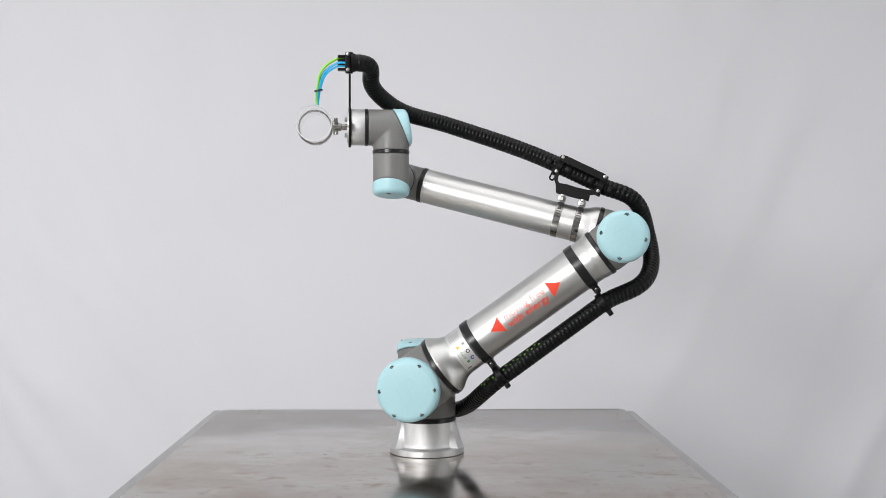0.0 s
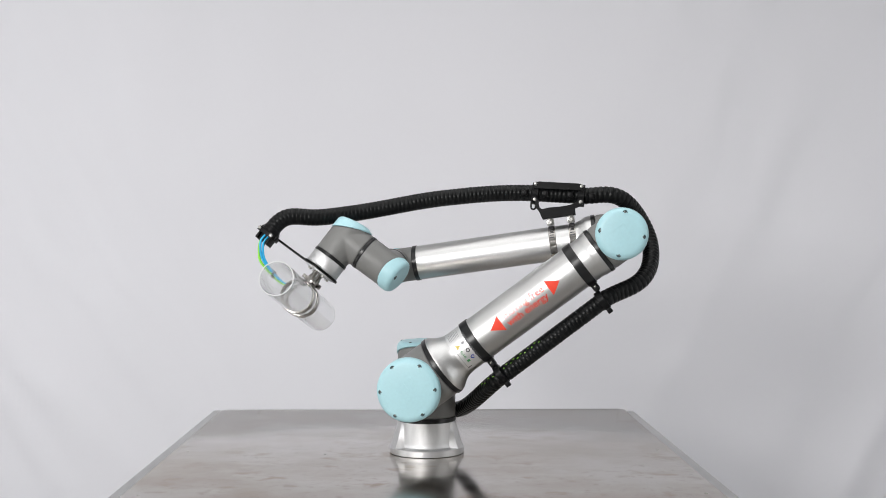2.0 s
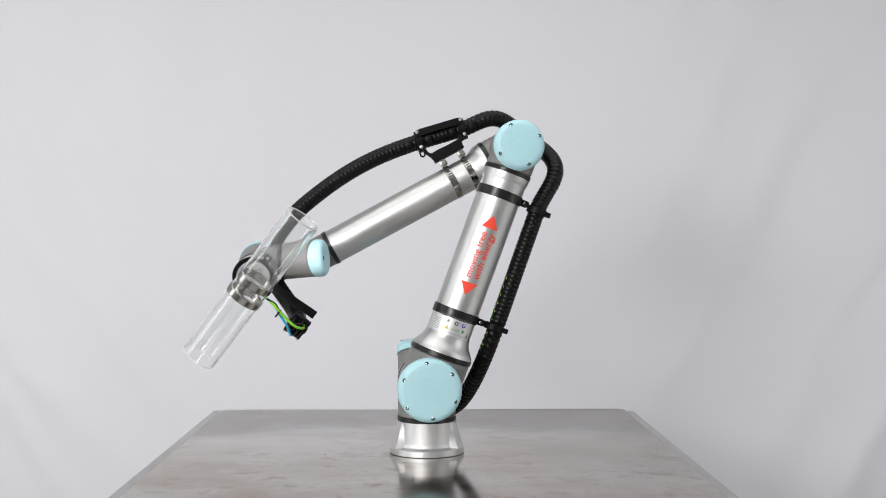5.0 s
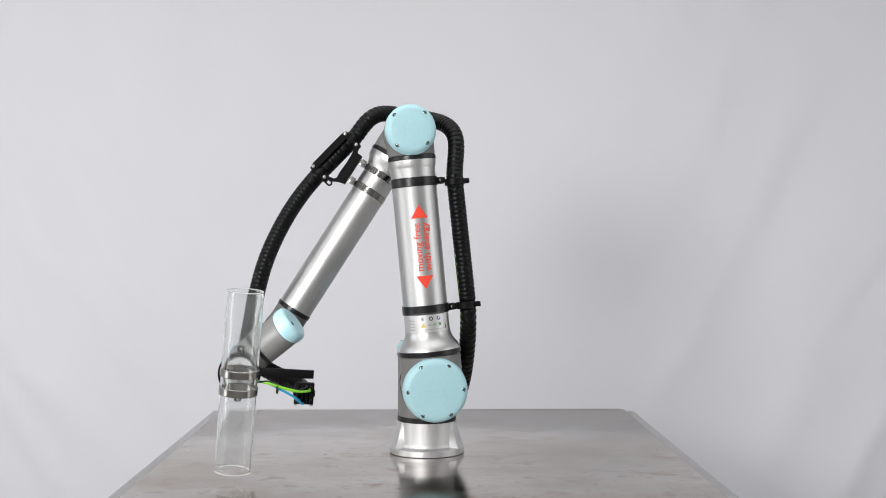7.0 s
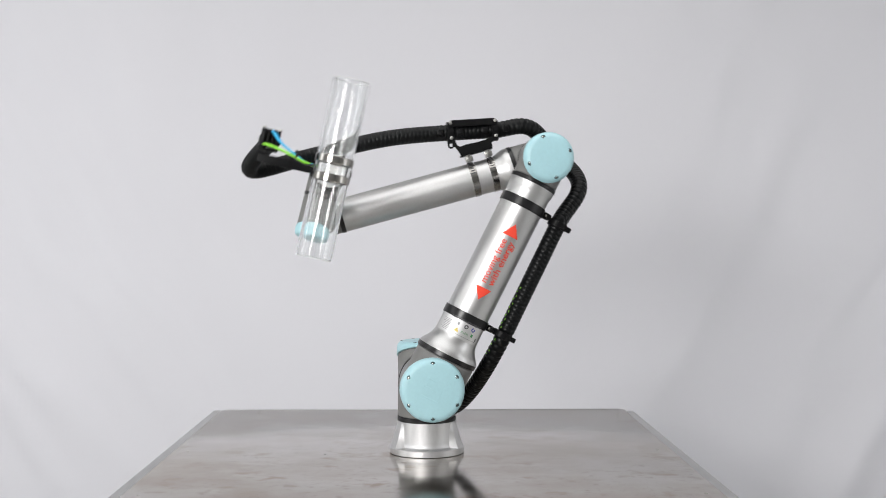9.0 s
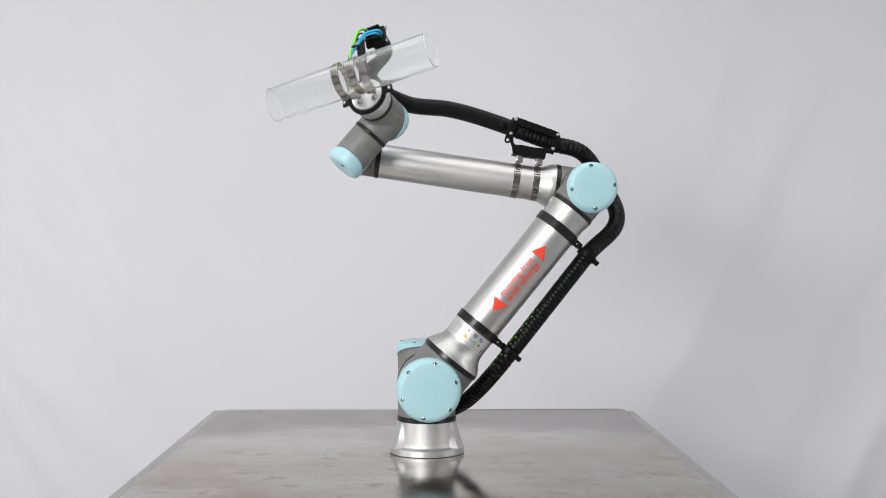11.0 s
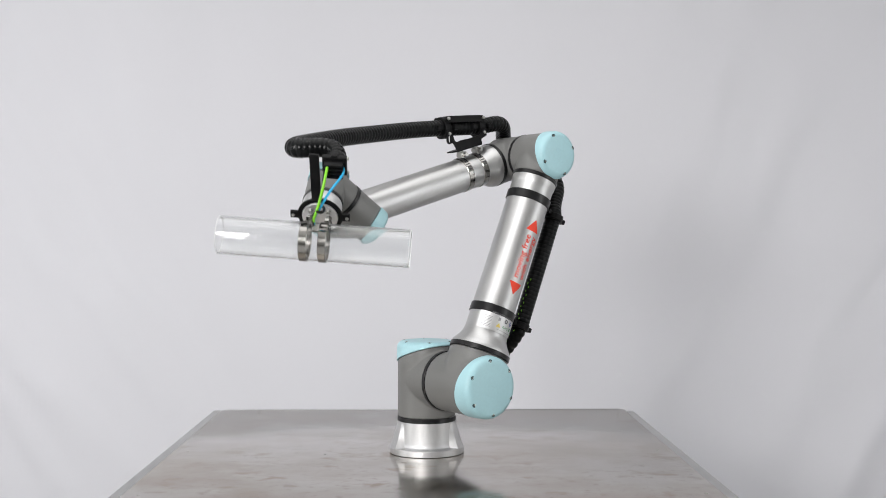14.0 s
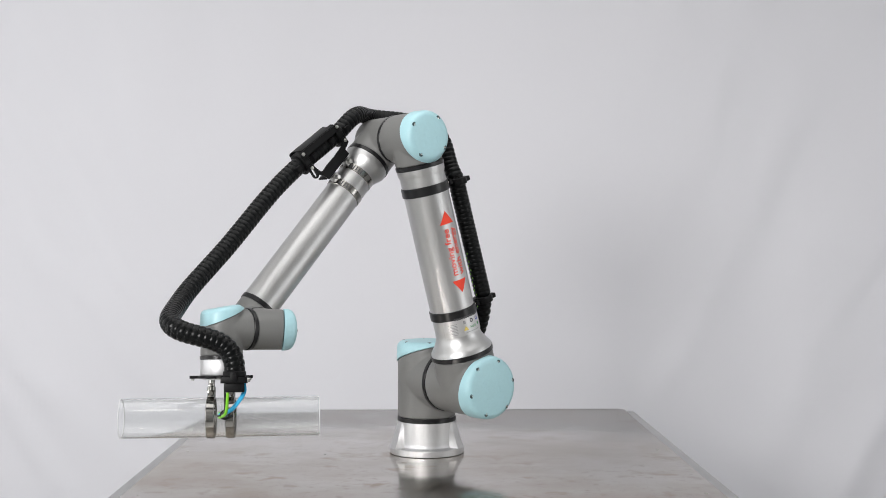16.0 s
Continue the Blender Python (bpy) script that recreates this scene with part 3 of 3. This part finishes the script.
def build_wrist_bend():
    """Turns at the forearm's end: barrel along x with a lid at its tail, joined to the forearm from behind."""
    # lid axis -x, side barrel towards the back (+y)
    m = Matrix(((0, 0, -1, 0), (1, 0, 0, 0), (0, -1, 0, 0), (0, 0, 0, 1)))
    link = housing(robot, "wrist_joint", WR, -0.0565, 0.0240, 0.0200, 0.092, WR, Matrix.Identity(4), "grey wrist joint housing")
    link.data.transform(m)
    lid(link, WR, 0.0240, 0.0200, 0.0455, m, 1, 180, False, 0.70, 0.0006, 0.012, 0.0060)
    seal(link, WR, 0.0555, 0.0640, ALONG_X)
    return link


def build_wrist_head():
    """Turns on the bend: barrel along z with the tool at its front end and a lid at its tail."""
    m = Matrix(((-1, 0, 0, 0), (0, 1, 0, 0), (0, 0, -1, 0), (0, 0, 0, 1)))
    link = housing(robot, "wrist_joint", WR, -0.0560, 0.0240, 0.0200, 0.055, WR, Matrix.Identity(4), "grey wrist joint housing")
    link.data.transform(m)
    lid(link, WR, 0.0240, 0.0200, 0.0450, m, 0, 180, False, 0.10, 0.0, 0.012, 0.0060)
    seal(link, WR, 0.0550, 0.0630, None)
    return link


TUBE_Z, TUBE_HALF, ACR_R = 0.1806, 0.1998, 0.0404
ARM_X, ARM_Y = 0.149, -0.037


def build_tool():
    """Turns at the wrist's front: flange, hose bracket, clear tube in two clamps, cable ends. z is the tool's axis, x the hose arm's, y the tube's."""
    link = part("tool_flange", lathe([(0.0425, 0.063), (0.0432, 0.0645), (0.0432, 0.094), (0.0425, 0.0955), (0.034, 0.0955)], 80), CAST_METAL, robot, "turned aluminium tool flange")
    bm = ring(0.0432, 0.0052, 0.0955, 0.1015, 64)
    for s in (-1, 1):
        join(bm, box(0.018, 0.020, 0.006, 0.0012), pose(0, s * 0.054, 0.0985))
    part("clamp_ring", bm, BRACKET, link, "black clamp ring with lugs")
    for s in (-1, 1):
        part("screw", lathe([(0.0035, 0.0), (0.0035, 0.003), (0.002, 0.004)], 12), SCREW, link, "", True, pose(0, s * 0.058, 0.1015))
    disc = lathe([(0.0385, 0.0955), (0.0385, 0.103), (0.0375, 0.1045), (0.0004, 0.1045)], 64)
    part("adapter_disc", disc, CAST_METAL, link, "aluminium adapter disc")
    for i in range(4):
        a = radians(45 + 90 * i)
        part("bolt", lathe([(0.0050, 0.0), (0.0050, 0.005), (0.0040, 0.006), (0.0026, 0.006), (0.0026, 0.003)], 14), SCREW, link, "", True, pose(0.027 * math.cos(a), 0.027 * math.sin(a), 0.1045))
    part("bracket_arm", box(0.128, 0.020, 0.005, 0.001), BRACKET, link, "black flat hose bracket arm", True, pose(0.104, 0.006, 0.0985))
    # the comb that grips the hose and the cables
    bm = box(0.044, 0.050, 0.012, 0.0015)
    join(bm, box(0.050, 0.014, 0.016, 0.002), pose(0, 0.0, -0.004))
    for k in (-0.016, -0.006, 0.004, 0.014):
        part("comb_tooth", box(0.005, 0.038, 0.018, 0.0012), BRACKET, link, "", True, pose(ARM_X + k, ARM_Y, 0.1185))
    part("strain_relief", bm, BRACKET, link, "black strain relief comb", True, pose(ARM_X, ARM_Y, 0.104))
    for k in (-0.018, 0.018):
        part("screw", lathe([(0.004, 0.0), (0.004, 0.003), (0.002, 0.004)], 12), SCREW, link, "bright screw head", True, pose(ARM_X + k, ARM_Y - 0.0255, 0.104) @ ALONG_Y)
    part("hose_collar", ring(0.0200, 0.0022, 0.087, 0.098, 40), BRACKET, link, "black hose collar", True, pose(ARM_X, ARM_Y, 0))
    # clear tube
    e = 0.0006
    prof = [(ACR_R - 0.0025, -TUBE_HALF), (ACR_R - e, -TUBE_HALF), (ACR_R, -TUBE_HALF + e), (ACR_R, TUBE_HALF - e), (ACR_R - e, TUBE_HALF), (ACR_R - 0.0025, TUBE_HALF)]
    clear = part("clear_tube", lathe(prof, 96, True), ACRYLIC, link, "clear acrylic tube", True, pose(0, 0, TUBE_Z) @ ALONG_Y)
    clear.visible_shadow = False
    for y in (-1, 1):
        part("tube_rim", lathe([(ACR_R - 0.0024, -0.0008), (ACR_R - 0.0002, -0.0008), (ACR_R - 0.0002, 0.0008), (ACR_R - 0.0024, 0.0008)], 96, True), FROST, link, "frosted sawn tube edge", True, pose(0, y * (TUBE_HALF + 0.0009), TUBE_Z) @ ALONG_Y)
        part("post", lathe([(0.0065, 0.1045), (0.0065, 0.118), (0.0085, 0.119), (0.0085, TUBE_Z - ACR_R - 0.001)], 20), STEEL, link, "short steel post", True, pose(0, y * 0.020, 0))
    for y in (-0.020, 0.020):
        part("hose_clamp", ring(ACR_R + 0.0006, 0.0018, -0.0085, 0.0085, 72), STEEL, link, "stainless hose clamp", True, pose(0, y, TUBE_Z) @ ALONG_Y)
        bm = box(0.022, 0.015, 0.012, 0.002)
        join(bm, lathe([(0.0058, -0.018), (0.0058, 0.012), (0.0045, 0.015), (0.0045, 0.021)], 16), ALONG_X)
        join(bm, box(0.010, 0.010, 0.020, 0.001), pose(0, 0, -0.008))
        part("clamp_screw_housing", bm, STEEL, link, "stainless clamp screw housing", True, pose(0.0, y, TUBE_Z - ACR_R - 0.0085))
    # cables from the comb into the tube's side
    for k, (mat, off, aside, r) in enumerate(((LIME, 0.012, 0.012, 0.0030), (CYAN, -0.002, -0.019, 0.0026), (CYAN, -0.009, -0.015, 0.0026), (BLACK, 0.002, 0.018, 0.0022))):
        x, y = ARM_X + off, ARM_Y + aside
        way = spline([(x, y, 0.108), (x - 0.002, y, 0.130), (x - 0.024 - 0.4 * off, y + 0.3 * (0.004 - y) + 0.25 * (-0.004 - aside), 0.160 + 0.4 * off), (x - 0.062 - 0.9 * off, y + 0.65 * (0.004 - y) + 0.20 * (-0.004 - aside), 0.172 + 0.3 * off), (0.066 - 0.1 * off, 0.08 * y + 0.001 * k, 0.175 + 0.25 * off), (0.043, 0.0, 0.171 + 0.002 * k)], 12)
        part("cable", tube_along(way, r), mat, link, ("lime green cable", "bright blue cable", "bright blue cable", "thin black cable")[k])
    part("cable_tie", ring(0.0095, 0.0012, -0.002, 0.002, 20), BLACK, link, "black cable tie", True, pose(ARM_X - 0.064, ARM_Y + 0.022, 0.1725, 0, 80, 0))
    return link


BASE, SHOULDER, UPPER, FORE, BEND, HEAD, TOOL = build_base(), build_shoulder(), build_upper_arm(), build_forearm(), build_wrist_bend(), build_wrist_head(), build_tool()

# ---------------------------------------------------------------- motion
TIMES = (0, 0.5, 1, 1.5, 2, 2.5, 3, 3.5, 4, 4.2, 6.3, 6.5, 7, 7.5, 8, 8.5, 9, 9.2, 11.3, 11.5, 12, 12.5, 13, 13.5, 14, 14.5, 15, 15.5, 16)
TURN = (-10.4, -11.8, -11.3, -11.2, -10.1, -8.0, -5.9, -3.9, -1.8, -1.05, 4.2, 4.3, 4.6, 4.4, 3.7, 3.4, 3.0, 2.9, 0.8, 0.6, 0.1, -0.2, 3.9, 21.6, 36.0, 38.3, 36.2, 36.0, 36.4)
LIFT = (35.9, 34.7, 34.2, 34.0, 36.6, 41.5, 47.0, 52.2, 57.6, 59.5, 90.5, 94.1, 95.3, 89.9, 80.6, 72.3, 63.1, 59.7, 50.7, 51.1, 51.9, 52.3, 53.9, 61.0, 67.2, 70.8, 91.5, 108.8, 105.9)
FOLD = (165.5, 166.3, 182.1, 186.6, 188.1, 190.9, 194.0, 196.5, 198.4, 199.4, 231.7, 236.2, 237.3, 230.4, 218.2, 207.5, 195.3, 191.5, 168.0, 164.9, 157.6, 153.9, 158.4, 178.3, 196.7, 200.5, 218.6, 232.2, 228.9)
BENDS = (90.0, 91.9, 126.4, 139.5, 144.2, 152.0, 156.8, 162.2, 171.7, 173.2, 210.8, 214.2, 218.5, 200.3, 149.9, 110.7, 76.0, 67.7, 49.0, 51.2, 75.1, 87.4, 92.9, 121.4, 144.1, 148.6, 164.4, 173.4, 176.6)
SWING = (15.0, 14.5, 13.0, 11.4, 13.2, 28.6, 39.5, 50.8, 66.2, 68.2, 79.6, 80.5, 83.2, 94.2, 86.8, 88.3, 94.8, 96.2, 46.0, 40.0, 12.0, 5.2, 3.3, 16.4, 32.5, 29.0, 17.2, 7.5, 5.6)
ROLL = (-3.1, -3.9, -3.9, -0.1, 8.3, 37.2, 65.7, 96.9, 123.1, 127.6, 146.7, 145.1, 137.2, 124.4, 120.1, 111.2, 91.7, 84.2, 45.3, 39.6, 14.3, 2.6, -7.0, -21.7, -42.4, -42.5, -52.2, -55.8, -58.8)


GUIDE_TIMES = tuple(t for t in TIMES if t * 2 == round(t * 2))
# three places that the free end of the hose passes, in the forearm's space
SPAN_X = (0.490, 0.424, 0.459, 0.423, 0.418, 0.469, 0.452, 0.425, 0.426, 0.441, 0.430, 0.428, 0.414, 0.391, 0.342, 0.362, 0.389, 0.434, 0.405, 0.445, 0.428, 0.421, 0.419, 0.436, 0.481)
SPAN_Y = (-0.070, -0.070, -0.070, -0.070, -0.070, -0.070, -0.070, -0.070, -0.070, -0.070, -0.070, -0.070, -0.070, -0.070, -0.070, -0.070, -0.070, -0.070, -0.070, -0.080, -0.090, -0.090, -0.090, -0.090, -0.090)
SPAN_Z = (-0.160, -0.164, -0.157, -0.154, -0.150, -0.152, -0.151, -0.144, -0.146, -0.126, -0.127, -0.137, -0.156, -0.159, -0.153, -0.150, -0.146, -0.146, -0.162, -0.166, -0.167, -0.160, -0.177, -0.157, -0.162)
PASS_X = (0.614, 0.550, 0.681, 0.657, 0.642, 0.626, 0.623, 0.619, 0.621, 0.613, 0.618, 0.568, 0.595, 0.525, 0.551, 0.461, 0.522, 0.580, 0.603, 0.652, 0.607, 0.641, 0.640, 0.645, 0.663)
PASS_Y = (-0.120, -0.120, -0.120, -0.120, -0.120, -0.100, -0.100, -0.100, -0.100, -0.100, -0.100, -0.100, -0.100, -0.100, -0.100, -0.110, -0.110, -0.110, -0.110, -0.160, -0.170, -0.170, -0.170, -0.170, -0.170)
PASS_Z = (-0.166, -0.165, -0.160, -0.149, -0.143, -0.144, -0.142, -0.122, -0.099, -0.067, -0.061, -0.121, -0.155, -0.170, -0.158, -0.144, -0.148, -0.160, -0.168, -0.177, -0.190, -0.186, -0.218, -0.206, -0.198)
BOW_X = (0.674, 0.667, 0.749, 0.734, 0.726, 0.766, 0.767, 0.693, 0.678, 0.645, 0.649, 0.632, 0.700, 0.665, 0.697, 0.549, 0.659, 0.678, 0.685, 0.722, 0.748, 0.761, 0.724, 0.705, 0.729)
BOW_Y = (-0.170, -0.170, -0.170, -0.170, -0.170, -0.135, -0.135, -0.135, -0.135, -0.135, -0.135, -0.135, -0.135, -0.135, -0.135, -0.160, -0.160, -0.160, -0.160, -0.260, -0.270, -0.270, -0.270, -0.270, -0.270)
BOW_Z = (-0.201, -0.181, -0.181, -0.154, -0.143, -0.109, -0.067, -0.074, -0.028, -0.055, -0.047, -0.080, -0.099, -0.159, -0.159, -0.194, -0.182, -0.176, -0.171, -0.186, -0.198, -0.202, -0.231, -0.242, -0.217)


def glide(values, times=TIMES):
    """A curve through the values at their times that overshoots none of them."""
    n = len(times)
    h = [times[i + 1] - times[i] for i in range(n - 1)]
    d = [(values[i + 1] - values[i]) / h[i] for i in range(n - 1)]
    s = [0.0] * n
    for i in range(1, n - 1):
        if d[i - 1] * d[i] > 0:
            a, b = 2 * h[i] + h[i - 1], h[i] + 2 * h[i - 1]
            s[i] = (a + b) / (a / d[i - 1] + b / d[i])

    def at(t):
        i = max(k for k in range(n - 1) if times[k] <= t + 1e-9)
        u = (t - times[i]) / h[i]
        return (values[i] * (1 + 2 * u) * (1 - u) ** 2 + s[i] * h[i] * u * (1 - u) ** 2 + values[i + 1] * u * u * (3 - 2 * u) + s[i + 1] * h[i] * u * u * (u - 1))
    return at


CURVES = [glide(v) for v in (TURN, LIFT, FOLD, BENDS, SWING, ROLL)]
GUIDES = [[glide(v, GUIDE_TIMES) for v in vs] for vs in ((SPAN_X, SPAN_Y, SPAN_Z), (PASS_X, PASS_Y, PASS_Z), (BOW_X, BOW_Y, BOW_Z))]


def chain(t):
    """The poses of the six turning links at a time, in the robot's space."""
    q1, a2, a3, a4, q5, q6 = [c(t) for c in CURVES]
    root = pose(0, 0, D1, 0, 0, q1)
    upper = root @ pose(0, 0, 0, 0, -a2, 0)
    elbow = upper @ pose(L2, 0, 0)
    fore = elbow @ pose(0, 0, 0, 0, a2 - a3, 0)
    bend = fore @ pose(L3, -O4, 0) @ pose(0, 0, 0, 0, a3 - a4, 0)
    head = bend @ pose(D5, 0, 0, q5, 0, 0)
    tool = head @ pose(0, 0, 0, 0, 0, q6)
    return root @ pose(0, 0, 0, 0, 0, -90), upper, fore, bend, head, tool


# ---------------------------------------------------------------- hose
HOSE_R, PITCH = 0.0204, 0.0110
hose = new("cable_hose")
hose.location = (0, 0, TOP)
tagged(hose, "black corrugated cable hose clipped along the robot arm", "cable hose")


def arc(p0, v0, p1, v1, n=40):
    """A smooth curve from p0 along v0 to p1 along v1."""
    out = []
    for k in range(n + 1):
        u = k / n
        out.append(p0 * ((1 + 2 * u) * (1 - u) ** 2) + v0 * (u * (1 - u) ** 2) + p1 * (u * u * (3 - 2 * u)) + v1 * (u * u * (u - 1)))
    return out


def length(pts):
    return sum((b - a).length for a, b in zip(pts, pts[1:]))


def resample(pts, n):
    """n + 1 points at even steps along the curve."""
    p = np.array([tuple(v) for v in pts])
    d = np.concatenate([[0], np.cumsum(np.linalg.norm(np.diff(p, axis=0), axis=1))])
    s = np.linspace(0, d[-1], n + 1)
    return np.stack([np.interp(s, d, p[:, k]) for k in range(3)], 1)


def through_points(p, v0, v1, n=16):
    """A smooth curve through the points, leaving along v0 and arriving along v1; the steps follow the distances."""
    h = [max((b - a).length, 1e-4) for a, b in zip(p, p[1:])]
    v = [v0.normalized()]
    for i in range(1, len(p) - 1):
        v.append(((p[i] - p[i - 1]) / h[i - 1] * h[i] + (p[i + 1] - p[i]) / h[i] * h[i - 1]) / (h[i] + h[i - 1]))
    v.append(v1.normalized())
    out = []
    for i in range(len(p) - 1):
        out += arc(p[i], v[i] * h[i], p[i + 1], v[i + 1] * h[i], n)[:-1]
    return out + [p[-1]]


def even(pts, rounds):
    """Evens out the bends of a line whose ends are held."""
    p = pts.copy()
    for _ in range(rounds):
        p[2:-2] = 0.5 * p[2:-2] + 0.25 * (p[1:-3] + p[3:-1])
    return p


N_START, N_ARM, N_LOOP, N_CAGE, N_FREE = 23, 28, 43, 12, 67


def hose_line(t):
    """The centre line of the hose at a time, one point for each joint between ribs."""
    shoulder, upper, fore, bend, head, tool = chain(t)
    root = shoulder @ pose(0, 0, 0, 0, 0, 90)
    y2 = -O2 + 0.004
    s0 = root @ Vector((0.056, 0.078, 0.096 - D1))
    v0 = (root.to_3x3() @ Vector((1.0, -0.45, 0.12))) * 0.15
    c1, c2 = upper @ Vector((0.198, y2, -0.1030)), upper @ Vector((0.490, y2, -0.0990))
    ax = upper.to_3x3() @ Vector((1, 0, 0))
    start = resample(arc(s0, v0, c1, ax * 0.24), N_START)
    along = resample([c1, c2], N_ARM)
    tilt = pose(0.139, -O3, -0.118, 0, 11.5, 0)
    k1, k2 = fore @ tilt @ Vector((-0.062, 0, 0)), fore @ tilt @ Vector((0.062, 0, 0))
    fx = (k2 - k1).normalized()
    lift = (fore @ tilt).to_3x3() @ Vector((0, 0, -1))
    elbow = upper @ Vector((L2, 0, 0))
    out = (ax - fore.to_3x3() @ Vector((1, 0, 0))).normalized()
    side = root.to_3x3() @ Vector((0, 1, 0))
    raised = min(1.0, max(0.0, (CURVES[1](t) - 36) / 58))
    wide = min(1.0, max(0.0, (129 - CURVES[2](t) + CURVES[1](t)) / 28))
    mid = elbow + out * (0.0577 + 0.043 * wide) + side * 0.022
    knee = [upper @ Vector((L2 - 0.106, y2 + 0.012, -0.1016)), upper @ Vector((L2 - 0.037 + 0.018 * raised, y2 + 0.045, -0.1160))]
    loop = [Vector(p) for p in even(resample(through_points([c2, *knee, mid, k1 - fx * (0.0709 - 0.0690 * wide) + lift * 0.0068, k1], ax, fx), 60), 5)]
    loop = resample(loop, N_LOOP)
    cage = resample([k1, k2], N_CAGE)
    e1 = tool @ Vector((ARM_X, ARM_Y, 0.090))
    ez = tool.to_3x3() @ Vector((0, 0, 1))
    stops = [k2] + [fore @ Vector([c(t) for c in axis]) for axis in GUIDES] + [e1 - ez * 0.035, e1]
    free = even(resample(through_points(stops, fx, ez), N_FREE), 7)
    return np.concatenate([start[:-1], along[:-1], loop[:-1], cage[:-1], free])


HOSE_STEP = 0.2


def hose_rows():
    n = int(round(16 / HOSE_STEP))
    return [(k * HOSE_STEP, hose_line(k * HOSE_STEP)) for k in range(n + 1)]


def build_hose():
    half = PITCH / 2
    prof = [(HOSE_R - 0.0024, -half - 0.0040), (HOSE_R - 0.0013, -half - 0.0004), (HOSE_R - 0.0008, -half + 0.0006), (HOSE_R - 0.0003, -half + 0.0020), (HOSE_R, -half + 0.0042),
            (HOSE_R, half - 0.0042), (HOSE_R - 0.0003, half - 0.0026), (HOSE_R - 0.0008, half - 0.0010), (HOSE_R - 0.0014, half), (HOSE_R - 0.0024, half + 0.0040)]
    first = part("hose_rib", lathe(prof, 24), HOSE, hose)
    ribs = [first]
    for k in range(N_START + N_ARM + N_LOOP + N_CAGE + N_FREE - 1):
        o = new("hose_rib", first.data)
        o.parent = hose
        ribs.append(o)
    # cables that show through the hose's slit
    for k, mat in [(k, LIME) for k in range(N_START - 5, N_START + 11)]:
        o = part("cable_glimpse", box(0.0024, 0.0024, 0.0046, 0.0006, 1), mat, ribs[k], "bright cable seen through the slit")
        a = radians(236 + 15 * (k % 2))
        o.location = (HOSE_R * 0.972 * math.cos(a), HOSE_R * 0.972 * math.sin(a), 0)
    return ribs


RIBS = build_hose()


def motions():
    rows = [[] for _ in range(6)]
    for k in range(161):
        for row, m in zip(rows, chain(k / 10)):
            row.append((k / 10, m))
    for link, row in zip((SHOULDER, UPPER, FORE, BEND, HEAD, TOOL), rows):
        walk(link, row)
    lines = hose_rows()
    tracks = [[] for _ in RIBS]
    for t, line in lines:
        side = None
        for i, track in enumerate(tracks):
            a, b = Vector(line[i]), Vector(line[i + 1])
            z = (b - a).normalized()
            if side is None:
                ref = Vector((0, 1, 0))
                side = (ref - z * ref.dot(z)).normalized()
            side = (side - z * side.dot(z)).normalized()
            x = side.cross(z)
            m = Matrix((x, side, z)).transposed().to_4x4()
            m.translation = (a + b) / 2
            if m.determinant() < 0:
                m = m @ Matrix.Diagonal((-1, 1, 1, 1))
            track.append((t, m))
    for rib, track in zip(RIBS, tracks):
        walk(rib, track)


motions()
